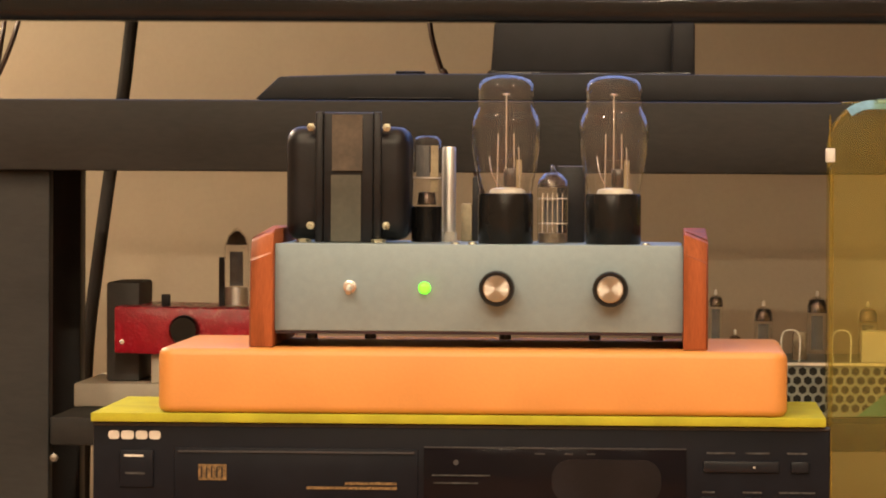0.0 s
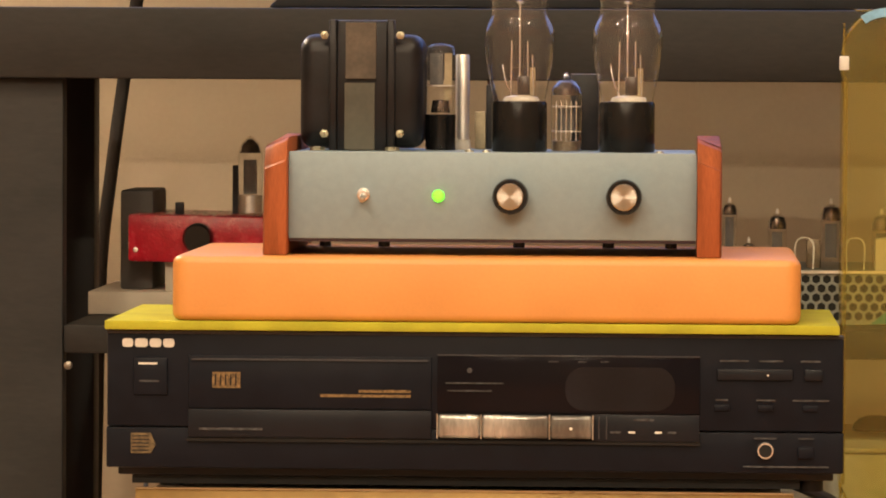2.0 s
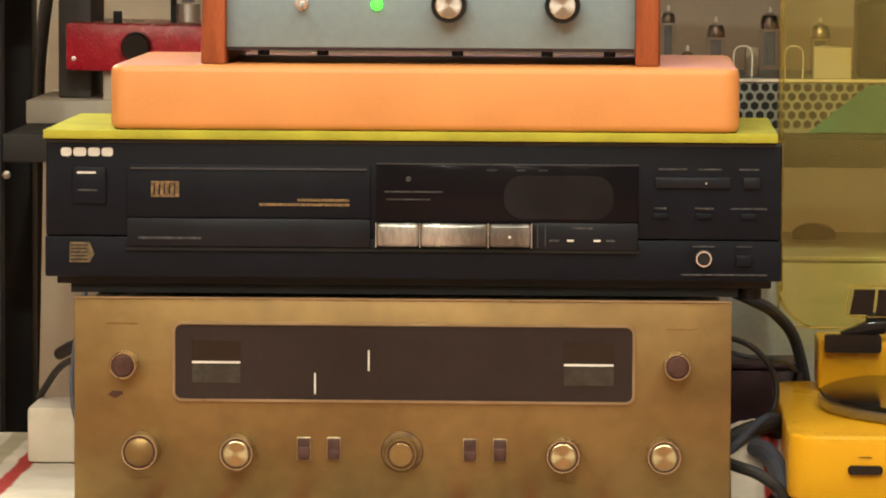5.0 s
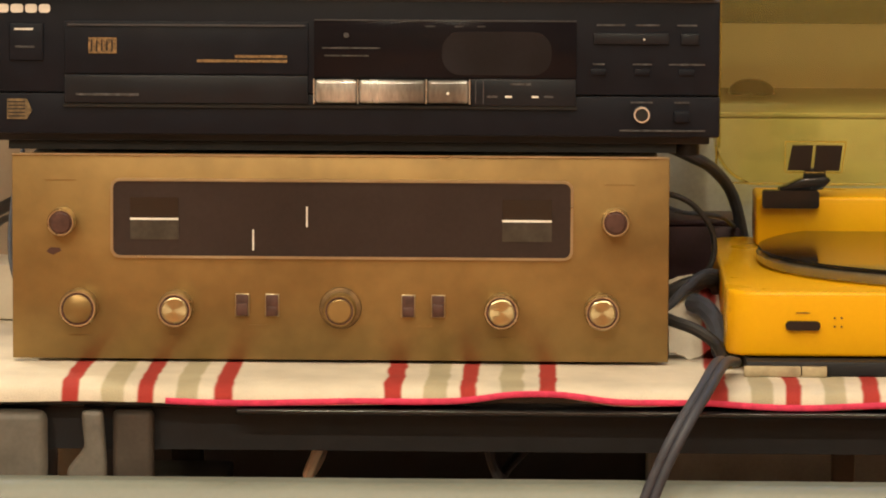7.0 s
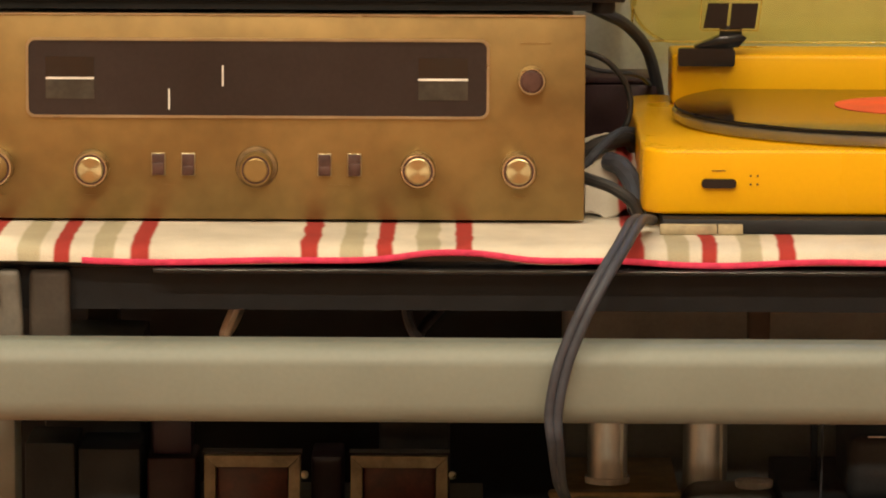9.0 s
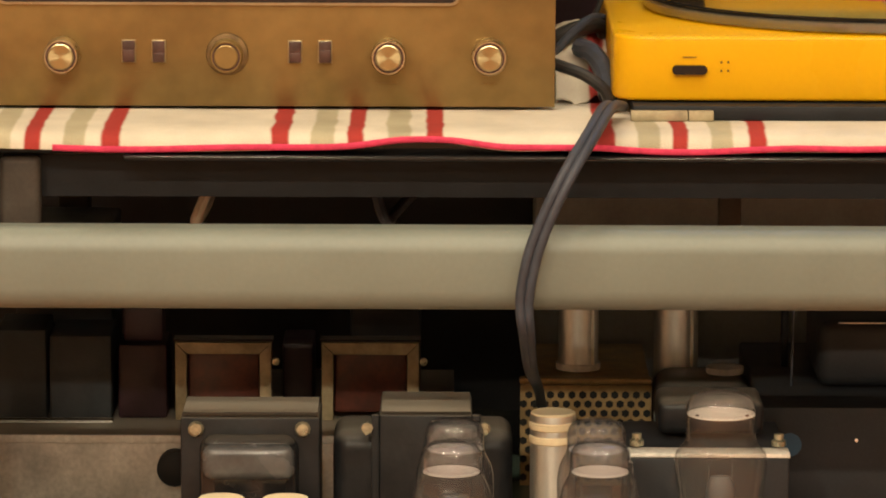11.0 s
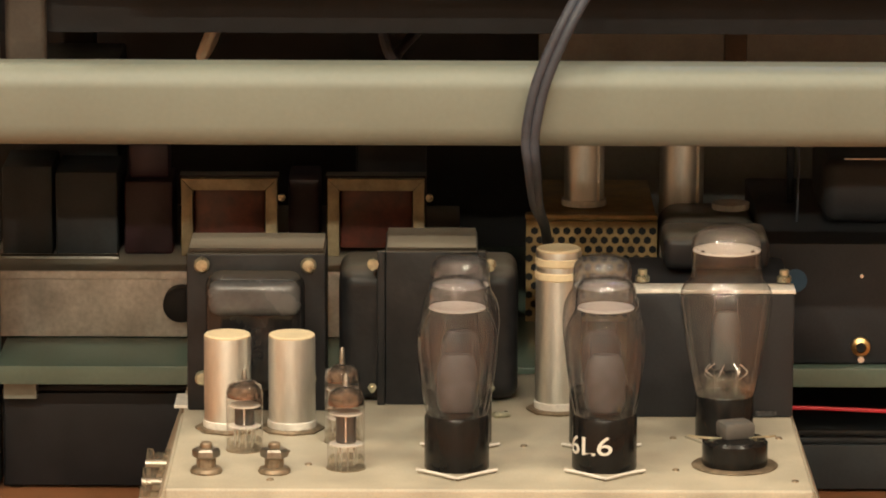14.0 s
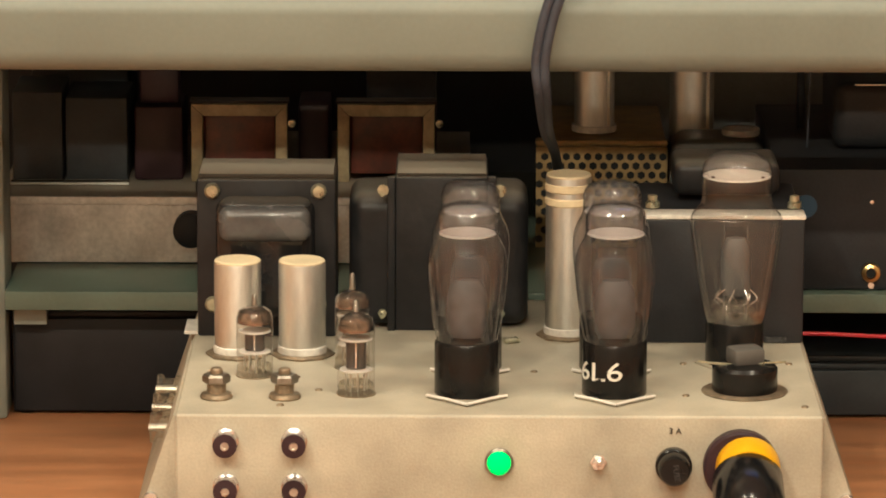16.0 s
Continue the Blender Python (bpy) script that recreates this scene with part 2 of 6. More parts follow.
M = {
    "wall": mat("wall_paint", (0.42, 0.357, 0.273), 0.85, vary=0.06, scale=3, bump=0.25, bump_scale=250, spec=0.2),
    "ceiling": mat("ceiling_paint", (0.75, 0.70, 0.62), 0.9, vary=0.05, scale=2, spec=0.2),
    "floor": mat("floor_wood", (0.42, 0.19, 0.088), 0.42, vary=0.14, scale=22, bump=0.15, bump_scale=160, stretch=(0.35, 3, 1), random=0.03),
    "rack": mat("black_ash", (0.0255, 0.0245, 0.0240), 0.6, vary=0.3, scale=25, bump=0.2, bump_scale=350, stretch=(0.3, 1, 1), spec=0.25),
    "black": mat("black_plastic", (0.0150, 0.0155, 0.0185), 0.5, vary=0.2, scale=50, bump=0.15, bump_scale=900, spec=0.22),
    "black_gloss": mat("gloss_black", (0.008, 0.008, 0.009), 0.16, spec=0.35, vary=0.2, scale=30, rough_vary=0.05),
    "cd_front": mat("cd_front_plastic", (0.0082, 0.0096, 0.0150), 0.42, vary=0.15, scale=60, bump=0.12, bump_scale=1500, spec=0.12),
    "cd_line": mat("cd_grey_edge", (0.05, 0.05, 0.056), 0.4, spec=0.3),
    "cd_door": mat("cd_flap", (0.0095, 0.0115, 0.0165), 0.36, vary=0.12, scale=50, spec=0.2),
    "window_dark": mat("display_window", (0.0065, 0.0058, 0.0085), 0.14, spec=0.12, vary=0.1, rough_vary=0.03),
    "window_haze_paint": mat("painted_haze", (0.0078, 0.0070, 0.0098), 0.4, spec=0.2, vary=0.4, scale=30),
    "label_white": mat("label_white", (0.75, 0.73, 0.68), 0.5),
    "label_grey": mat("label_grey", (0.052, 0.054, 0.060), 0.5, vary=0.9, scale=420),
    "label_gold": mat("label_gold", (0.21, 0.135, 0.055), 0.45, 0.2, vary=0.7, scale=500),
    "sticker": mat("worn_sticker", (0.14, 0.10, 0.045), 0.5, vary=0.6, scale=200),
    "silver": mat("brushed_silver", (0.60, 0.60, 0.57), 0.3, 1.0, vary=0.1, scale=60),
    "spun_silver": mat("spun_silver", (0.54, 0.54, 0.51), 0.32, 1.0, vary=0.08, scale=200, spun=0.9, rough_vary=0.03),
    # strong tone bands paint the uneven reflections on the keys
    "silver_key": mat("smoky_key_sheen", (0.35, 0.345, 0.33), 0.22, 0.65, vary=0.75, scale=26, stretch=(1, 1, 0.3), rough_vary=0.14),
    "chrome": mat("chrome", (0.76, 0.76, 0.76), 0.24, 0.9, vary=0.1, rough_vary=0.05),
    "alu": mat("aluminium_can", (0.74, 0.735, 0.70), 0.46, 1.0, vary=0.18, scale=70, stretch=(1, 1, 0.25), rough_vary=0.1),
    "alu_dull": mat("stained_aluminium", (0.74, 0.71, 0.66), 0.6, 0.05, vary=0.42, scale=21, bump=0.3, bump_scale=300),
    "paper": mat("can_top_paper", (0.68, 0.57, 0.38), 0.7, vary=0.15),
    "gold": mat("brushed_gold_panel", (0.250, 0.166, 0.059), 0.36, 0.62, vary=0.24, scale=11, bump=0.02, bump_scale=90, rough_vary=0.12),
    "gold_worn": mat("worn_gold_ring", (0.19, 0.118, 0.048), 0.5, 0.5, vary=0.4, scale=120),
    "gold_trim": mat("polished_gold_rim", (0.40, 0.34, 0.22), 0.32, 0.9, vary=0.12),
    "knob_rim": mat("bright_brass_rim", (0.50, 0.43, 0.28), 0.28, 0.95, vary=0.12),
    "knob_gold": mat("spun_brass", (0.46, 0.40, 0.23), 0.30, 1.0, vary=0.1, scale=120, spun=0.9, rough_vary=0.04),
    "brown_cap": mat("brown_cap", (0.075, 0.037, 0.030), 0.4, spec=0.25, vary=0.3, scale=150),
    "dial": mat("dial_glass", (0.026, 0.0195, 0.019), 0.2, spec=0.25, vary=0.25, scale=12, rough_vary=0.04),
    "meter_dark": mat("meter_dark", (0.012, 0.009, 0.008), 0.2),
    "meter_face": mat("meter_face", (0.050, 0.042, 0.033), 0.4, spec=0.2, vary=0.3, scale=100),
    "orange": mat("orange_lacquer", (0.68, 0.300, 0.083), 0.46, vary=0.07, scale=18, bump=0.12, bump_scale=500),
    "green_felt": mat("yellow_green_board", (0.42, 0.40, 0.035), 0.85, vary=0.15, scale=40, bump=0.5, bump_scale=900, spec=0.2),
    "blue_plate": mat("blue_grey_hammertone", (0.225, 0.298, 0.335), 0.45, 0.1, vary=0.045, scale=220, bump=0.12, bump_scale=900),
    "wood_red": mat("padauk_wood", (0.32, 0.092, 0.034), 0.55, vary=0.4, scale=20, bump=0.15, bump_scale=300, stretch=(4, 1, 0.5), spec=0.15),
    "red_tolex": mat("red_crackle_metal", (0.50, 0.014, 0.032), 0.26, vary=0.18, scale=160, bump=0.6, bump_scale=500),
    "grey_block": mat("dark_grey_block", (0.080, 0.075, 0.070), 0.7, vary=0.15),
    "cream": mat("cream_board", (0.58, 0.52, 0.42), 0.7, vary=0.08),
    "amp_cream": mat("cream_hammer_paint", (0.415, 0.378, 0.30), 0.5, vary=0.22, scale=24, bump=0.3, bump_scale=700, dust_toplight=0.12),
    "trafo": mat("black_enamel", (0.0165, 0.0165, 0.0185), 0.42, spec=0.26, vary=0.3, scale=60, bump=0.25, bump_scale=250, dust_toplight=0.28),
    "trafo_gloss": mat("varnished_winding", (0.014, 0.014, 0.016), 0.22, vary=0.3, scale=60, dust_toplight=0.15),
    "lamination": mat("lamination_stack", (0.040, 0.033, 0.024), 0.55, 0.3, vary=0.4, scale=200, stretch=(8, 1, 0.4), bump=0.3, dust_toplight=0.8),
    "olive_label": mat("olive_stack_label", (0.062, 0.060, 0.044), 0.5, vary=0.25, scale=60),
    "brown_label": mat("brown_stack_label", (0.078, 0.060, 0.042), 0.5, vary=0.4, scale=50),
    "bolt": mat("cream_nut", (0.46, 0.45, 0.33), 0.3, 0.75, vary=0.3, scale=200),
    "bell_black": mat("blue_black_enamel", (0.0075, 0.0075, 0.0095), 0.38, spec=0.3, vary=0.3, scale=60, bump=0.25, bump_scale=250, dust_toplight=0.05),
    "nickel": mat("old_nickel", (0.32, 0.29, 0.25), 0.42, 0.9, vary=0.3, scale=120),
    "bakelite": mat("black_bakelite", (0.0095, 0.009, 0.009), 0.22, spec=0.25, vary=0.25, scale=60, rough_vary=0.06),
    "brown_wax": mat("varnished_brown_winding", (0.085, 0.020, 0.012), 0.4, vary=0.5, scale=60),
    "frame_tan": mat("tan_lamination_frame", (0.36, 0.30, 0.19), 0.6, 0.2, vary=0.3, scale=80),
    "bronze": mat("perforated_bronze", (0.40, 0.28, 0.13), 0.5, 0.5, vary=0.3, scale=60),
    "perf_grey": mat("perforated_grey", (0.24, 0.26, 0.255), 0.5, 0.3, vary=0.2, scale=60),
    # near-black that paints the shade inside holes, bores and gaps
    "gap_shade": mat("painted_gap_shade", (0.004, 0.004, 0.004), 0.8),
    "plate": mat("carbonised_plate", (0.095, 0.095, 0.098), 0.6, 0.1, vary=0.25, scale=120),
    "plate_dark": mat("dark_nickel_plate", (0.075, 0.072, 0.070), 0.35, 0.6, vary=0.3, scale=150),
    "mica": mat("mica_disc", (0.70, 0.66, 0.62), 0.35, vary=0.12),
    "getter": mat("getter_silver", (0.70, 0.62, 0.56), 0.14, 0.8, vary=0.45, scale=150),
    "getter_dark": mat("smoked_getter", (0.16, 0.125, 0.105), 0.16, 0.85, vary=0.5, scale=200),
    "getter_brown": mat("brown_getter", (0.30, 0.225, 0.18), 0.12, 0.85, vary=0.6, scale=250),
    "stem": mat("pressed_stem", (0.60, 0.57, 0.50), 0.3, vary=0.2),
    "yellow": mat("yellow_lacquer", (0.66, 0.352, 0.0), 0.30, vary=0.04, scale=14, spec=0.15),
    # strong film paints the light band along the clear platter's rim
    "acrylic_rim": glass("bright_rim_acrylic", (0.95, 0.92, 0.84), 0.14, 0.06, film=0.16, film_colour=(0.75, 0.66, 0.48)),
    "lid_edge": glass("yellow_acrylic_edge", (0.95, 0.85, 0.40), 0.08, 0.15, film=0.12, film_colour=(0.8, 0.62, 0.15)),
    "vinyl": mat("black_vinyl", (0.008, 0.008, 0.008), 0.08, spec=0.5, rough_vary=0.03, vary=0.2),
    "red_label": mat("red_record_label", (0.75, 0.10, 0.03), 0.5),
    "rail": mat("grey_painted_rail", (0.168, 0.187, 0.163), 0.44, vary=0.10, scale=12, bump=0.1, bump_scale=300, coat=0.0),
    "post": mat("grey_green_post", (0.19, 0.205, 0.18), 0.45, vary=0.1),
    "shelf_glass": mat("green_glass_shelf", (0.105, 0.145, 0.118), 0.2, vary=0.12, scale=10, rough_vary=0.04),
    "cable_grey": mat("grey_cable", (0.046, 0.051, 0.068), 0.5, spec=0.3, vary=0.2, scale=80),
    "cable_black": mat("black_cable", (0.012, 0.011, 0.011), 0.5),
    "cable_brown": mat("brown_cable", (0.05, 0.02, 0.012), 0.5),
    "cable_red": mat("red_cable", (0.55, 0.02, 0.04), 0.45),
    "cable_white": mat("white_cable", (0.55, 0.50, 0.42), 0.5),
    "hem": mat("crimson_hem", (0.60, 0.05, 0.12), 0.85, vary=0.2, scale=200, bump=0.5, bump_scale=1500, spec=0.2),
    "teal": mat("teal_panel", (0.04, 0.17, 0.15), 0.5, vary=0.2),
    "maroon": mat("maroon_box", (0.034, 0.0165, 0.022), 0.45, spec=0.3, vary=0.3),
    "strut": mat("worn_grey_strut", (0.11, 0.098, 0.082), 0.6, vary=0.3, scale=40),
    "strut_dark": mat("dark_strut", (0.052, 0.041, 0.033), 0.6, vary=0.3, scale=40, spec=0.25),
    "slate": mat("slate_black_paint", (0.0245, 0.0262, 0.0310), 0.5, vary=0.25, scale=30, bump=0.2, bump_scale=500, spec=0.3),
    "blue_grey": mat("blue_grey_case", (0.33, 0.335, 0.33), 0.45, vary=0.2, scale=20),
    "sheen_grey": mat("painted_winding_sheen", (0.075, 0.075, 0.078), 0.25, vary=0.3, scale=60),
    "dark_green": mat("dark_green_case", (0.038, 0.045, 0.052), 0.5, spec=0.25, vary=0.2),
    "copper": mat("rusty_flange", (0.27, 0.21, 0.145), 0.5, 0.6, vary=0.4, scale=150),
    "brass": mat("brass", (0.60, 0.42, 0.18), 0.3, 1.0, vary=0.2),
    "reflection_blue": mat("painted_blue_reflection", (0.22, 0.46, 0.70), 0.3, vary=0.25, scale=60),
    "tape_blue": mat("blue_sticker", (0.03, 0.085, 0.16), 0.6),
    "led_green": glow("green_led", (0.16, 0.95, 0.03), 2.2),
    "led_jewel": glow("green_jewel", (0.0, 0.80, 0.12), 0.75),
    "screen": glow("blue_screen", (0.20, 0.36, 1.0), 1.3),
    # its film paints the pale veil that reflections lay over the tubes
    "glass": glass("tube_glass", (0.985, 0.98, 0.97), 0.05, 0.05, film=0.012, film_colour=(0.56, 0.56, 0.56), gloss_max=0.7),
    "glass_smoke": glass("smoky_tube_glass", (0.83, 0.845, 0.87), 0.055, 0.05, film=0.022, film_colour=(0.40, 0.41, 0.44), gloss_max=0.7),
    "getter_film": glass("getter_film", (0.94, 0.92, 0.92), 0.12, 0.06, film=0.02, film_colour=(0.58, 0.52, 0.50), gloss_max=0.6),
    "clear": glass("clear_acrylic", (0.95, 0.93, 0.88), 0.06, 0.06, film=0.05, film_colour=(0.6, 0.55, 0.45)),
    "lid": glass("yellow_acrylic", (1.0, 0.975, 0.70), 0.035, 0.03, film=0.05, film_colour=(0.85, 0.68, 0.20)),
    "cloth": striped_cloth("striped_cloth"),
}


# ---- mesh helpers ----
def box(bm, x0, x1, y0, y1, z0, z1, bevel=0.0, seg=2, turn=0.0):
    m = Matrix.Translation(((x0 + x1) / 2, (y0 + y1) / 2, (z0 + z1) / 2)) @ Matrix.Rotation(radians(turn), 4, "Z") @ Matrix.Diagonal((x1 - x0, y1 - y0, z1 - z0, 1))
    made = bmesh.ops.create_cube(bm, size=1, matrix=m)["verts"]
    if bevel:
        edges = list({e for v in made for e in v.link_edges})
        bmesh.ops.bevel(bm, geom=edges, offset=bevel, segments=seg, profile=0.5, affect="EDGES")
    return bm


def block(x0, x1, y0, y1, z0, z1, bevel=0.0, seg=2, turn=0.0):
    return box(bmesh.new(), x0, x1, y0, y1, z0, z1, bevel, seg, turn)


def lathe(bm, prof, at, axis="z", n=32, tilt=0.0, squash=1.0):
    """Turns a profile of (radius, distance along the axis). axis 'z' goes up, '-y' comes towards the camera."""
    rings = []
    rot = Matrix.Rotation(radians(tilt), 3, "X")
    for r, h in prof:
        ring = []
        count = 1 if r < 1e-6 else n
        for i in range(count):
            a = 2 * math.pi * i / n
            u, v = r * math.cos(a), r * math.sin(a) * squash
            p = Vector((u, v, h)) if axis == "z" else Vector((u, -h, v)) if axis == "-y" else Vector((h, u, v))
            ring.append(bm.verts.new(Vector(at) + rot @ p))
        rings.append(ring)
    for a, b in zip(rings, rings[1:]):
        if len(a) == 1 and len(b) == 1:
            continue
        for i in range(n):
            j = (i + 1) % n
            if len(a) == 1:
                bm.faces.new((a[0], b[i], b[j]))
            elif len(b) == 1:
                bm.faces.new((a[i], a[j], b[0]))
            else:
                bm.faces.new((a[i], a[j], b[j], b[i]))
    for ring in (rings[0], rings[-1]):
        if len(ring) > 2:
            try:
                bm.faces.new(ring)
            except ValueError:
                pass
    bmesh.ops.recalc_face_normals(bm, faces=bm.faces)
    return bm


def turned(prof, at, axis="z", n=32, tilt=0.0, squash=1.0):
    return lathe(bmesh.new(), prof, at, axis, n, tilt, squash)


def shell(prof, at, n=40, squash=1.0):
    """An open turned skin with no end caps, for thin glass."""
    bm = bmesh.new()
    lathe(bm, prof, at, "z", n, 0, squash)
    caps = [f for f in bm.faces if len(f.verts) > 4]
    bmesh.ops.delete(bm, geom=caps, context="FACES_ONLY")
    return bm


def glide(points, steps=10):
    p = [Vector(q) for q in points]
    p = [2 * p[0] - p[1]] + p + [2 * p[-1] - p[-2]]
    out = []
    for i in range(1, len(p) - 2):
        for k in range(steps):
            t = k / steps
            a, b, c, d = p[i - 1:i + 3]
            out.append(0.5 * (2 * b + (c - a) * t + (2 * a - 5 * b + 4 * c - d) * t * t + (3 * b - a - 3 * c + d) * t ** 3))
    out.append(p[-2])
    return out


def sweep(points, r, n=10, flat=1.0, steps=10, taper=1.0):
    """A cable along smooth points; flat squashes its depth to make a strap."""
    bm = bmesh.new()
    path = glide(points, steps)
    rings = []
    up = Vector((0, 1, 0))
    for i, q in enumerate(path):
        d = (path[min(i + 1, len(path) - 1)] - path[max(i - 1, 0)]).normalized()
        side = d.cross(up)
        side = side.normalized() if side.length > 1e-4 else Vector((1, 0, 0))
        other = side.cross(d).normalized()
        rr = r * (1 + (taper - 1) * i / len(path))
        rings.append([bm.verts.new(q + side * rr * math.cos(2 * math.pi * k / n) + other * rr * flat * math.sin(2 * math.pi * k / n)) for k in range(n)])
    for a, b in zip(rings, rings[1:]):
        for k in range(n):
            bm.faces.new((a[k], a[(k + 1) % n], b[(k + 1) % n], b[k]))
    bm.faces.new(rings[0])
    bm.faces.new(rings[-1])
    bmesh.ops.recalc_face_normals(bm, faces=bm.faces)
    return bm


def prism(outline, y0, y1, bevel=0.0, seg=2):
    """A plate of constant depth from an outline of (x, z)."""
    bm = bmesh.new()
    front = [bm.verts.new((x, y0, z)) for x, z in outline]
    back = [bm.verts.new((x, y1, z)) for x, z in outline]
    bm.faces.new(front)
    bm.faces.new(back[::-1])
    k = len(outline)
    for i in range(k):
        bm.faces.new((front[i], back[i], back[(i + 1) % k], front[(i + 1) % k]))
    bmesh.ops.recalc_face_normals(bm, faces=bm.faces)
    if bevel:
        bmesh.ops.bevel(bm, geom=list(bm.edges), offset=bevel, segments=seg, profile=0.5, affect="EDGES")
    return bm


def rounded(x0, x1, z0, z1, r, k=6):
    pts = []
    for cx, cz, a0 in ((x1 - r, z1 - r, 0), (x0 + r, z1 - r, 90), (x0 + r, z0 + r, 180), (x1 - r, z0 + r, 270)):
        for i in range(k + 1):
            a = radians(a0 + 90 * i / k)
            pts.append((cx + r * math.cos(a), cz + r * math.sin(a)))
    return pts


def root(ob):
    while ob.parent:
        ob = ob.parent
    return ob


def finish(bm, name, material, at, smooth=35):
    bmesh.ops.translate(bm, vec=-Vector(at), verts=bm.verts)
    me = bpy.data.meshes.new(name)
    bm.to_mesh(me)
    bm.free()
    me.materials.append(M[material])
    if smooth:
        me.polygons.foreach_set("use_smooth", [True] * len(me.polygons))
        me.set_sharp_from_angle(angle=radians(smooth))
    return me


def part(name, bm, material, parent, label="", smooth=35):
    ob = new(name, finish(bm, name, material, root(parent).location, smooth))
    ob.parent = parent
    return tagged(ob, label)


def thing(name, at, label, category, group="", kind=""):
    ob = new(name)
    ob.location = at
    ob.empty_display_size = 0.02
    return tagged(ob, label, category, group, kind)


def single(name, bm, material, at, label, category, group="", kind="", smooth=35):
    ob = new(name, finish(bm, name, material, at, smooth))
    ob.location = at
    return tagged(ob, label, category, group, kind)


def letters(text, size, at, turn=0.0, depth=0.0002, wrap=None, wide=1.0):
    """Built-in lettering as a bmesh that faces the camera; wrap bends it round an upright cylinder (centre x, centre y, radius)."""
    cu = bpy.data.curves.new("letters", "FONT")
    cu.body, cu.size, cu.extrude, cu.align_x, cu.align_y, cu.resolution_u = text, size, depth, "CENTER", "CENTER", 3
    ob = new("letters", cu)
    me = bpy.data.meshes.new_from_object(ob.evaluated_get(bpy.context.evaluated_depsgraph_get()))
    bpy.data.objects.remove(ob)
    bm = bmesh.new()
    bm.from_mesh(me)
    bpy.data.meshes.remove(me)
    c, s = math.cos(radians(turn)), math.sin(radians(turn))
    for v in bm.verts:
        x, z, h = wide * (v.co.x + 0.2 * v.co.y * (wide - 1)) * c - v.co.y * s, v.co.x * s + v.co.y * c, v.co.z
        if wrap:
            cx, cy, r = wrap
            a = (at[0] + x - cx) / r
            v.co = (cx + (r + h) * math.sin(a), cy - (r + h) * math.cos(a), at[2] + z)
        else:
            v.co = (at[0] + x, at[1] - h, at[2] + z)
    return bm


# ---- the room ----
def wall(name, x0, x1, y0, y1, z0, z1, material, label):
    return single(name, block(x0, x1, y0, y1, z0, z1), material, ((x0 + x1) / 2, (y0 + y1) / 2, z0), label, "wall", kind="structure", smooth=0)


wall("wall_north", -2.6, 2.6, 3.85, 4.0, 0, CEILING, "wall", "warm beige painted plaster wall behind the rack")
wall("wall_west", -2.75, -2.6, -4.0, 4.0, 0, CEILING, "wall", "warm beige painted plaster side wall")
wall("wall_east", 2.6, 2.75, -4.0, 4.0, 0, CEILING, "wall", "warm beige painted plaster side wall")
wall("wall_south", -2.75, 2.75, -4.15, -4.0, 0, CEILING, "wall", "warm beige painted plaster wall behind the viewer")
single("ceiling", block(-2.75, 2.75, -4.15, 4.0, CEILING, CEILING + 0.1), "ceiling", (0, 1, CEILING), "plain off-white painted ceiling", "ceiling", kind="structure", smooth=0)

floor = single("floor", block(-2.75, 2.75, -4.15, 4.0, -0.06, -0.006), "floor", (0, 1, 0), "reddish-brown wooden board floor", "floor", kind="structure", smooth=0)
for i in range(25):
    x = -2.5 + i * 0.2
    part("plank", block(x + 0.0003, x + 0.1997, -4.0, 3.85, -0.006, 0.0, 0.0008, 1), "floor", floor, smooth=0)

# rims out of view; the six behind the viewer belong to added lamps
for x, y in DOWNLIGHTS:
    dl = thing("ceiling_light", (x, y, CEILING), "round ceiling downlight out of view with a white rim", "ceiling light", "ceiling downlights")
    part("rim", turned([(0.084, -0.002), (0.096, -0.004), (0.100, 0.0), (0.084, 0.0)], (x, y, CEILING)), "label_white", dl)
# body invented for the unseen lamp beside the left wall
fl = thing("unseen_floor_lamp", (-0.98, 3.57, 0), "unseen brass floor lamp with a cream shade, assumed for the left wall", "floor lamp")
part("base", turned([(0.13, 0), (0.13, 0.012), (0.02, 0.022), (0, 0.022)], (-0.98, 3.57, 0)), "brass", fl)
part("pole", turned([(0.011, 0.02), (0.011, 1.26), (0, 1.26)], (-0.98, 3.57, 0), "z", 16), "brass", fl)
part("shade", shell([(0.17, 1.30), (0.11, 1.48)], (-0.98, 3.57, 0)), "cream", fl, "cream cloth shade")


# ---- black rack with television ----
rack = thing("rack", (0, 3.2, 0), "wide black ash television rack with a thick top board", "rack")
part("top_board", block(-0.95, 1.05, 3.16, 3.46, 0.7113, 0.7592, 0.002), "rack", rack)
part("shelf", block(-0.4134, 0.8598, 3.172, 3.46, 0.5265, 0.5457, 0.0015), "rack", rack)
part("post", block(-0.56, -0.4136, 3.17, 3.19, 0, 0.7113, 0.0015), "rack", rack)
part("post", block(0.86, 1.0, 3.17, 3.19, 0, 0.7113, 0.0015), "rack", rack)
part("rear_post", block(-0.4450, -0.4235, 3.42, 3.45, 0, 0.7113, 0.001), "black", rack)
part("clip", turned([(0.0028, 0), (0.0028, 0.003), (0, 0.0045)], (-0.4095, 3.168, 0.5185), "-y", 12), "nickel", rack)

tv = thing("television", (-0.05, 3.42, 0.7592), "black flat television glowing blue on its dark stand", "television")
part("bezel", block(-0.75, 0.72, 3.40, 3.43, 0.8185, 0.8405, 0.002), "black_gloss", tv)
part("bezel", block(-0.75, 0.72, 3.40, 3.43, 1.58, 1.60, 0.002), "black_gloss", tv)
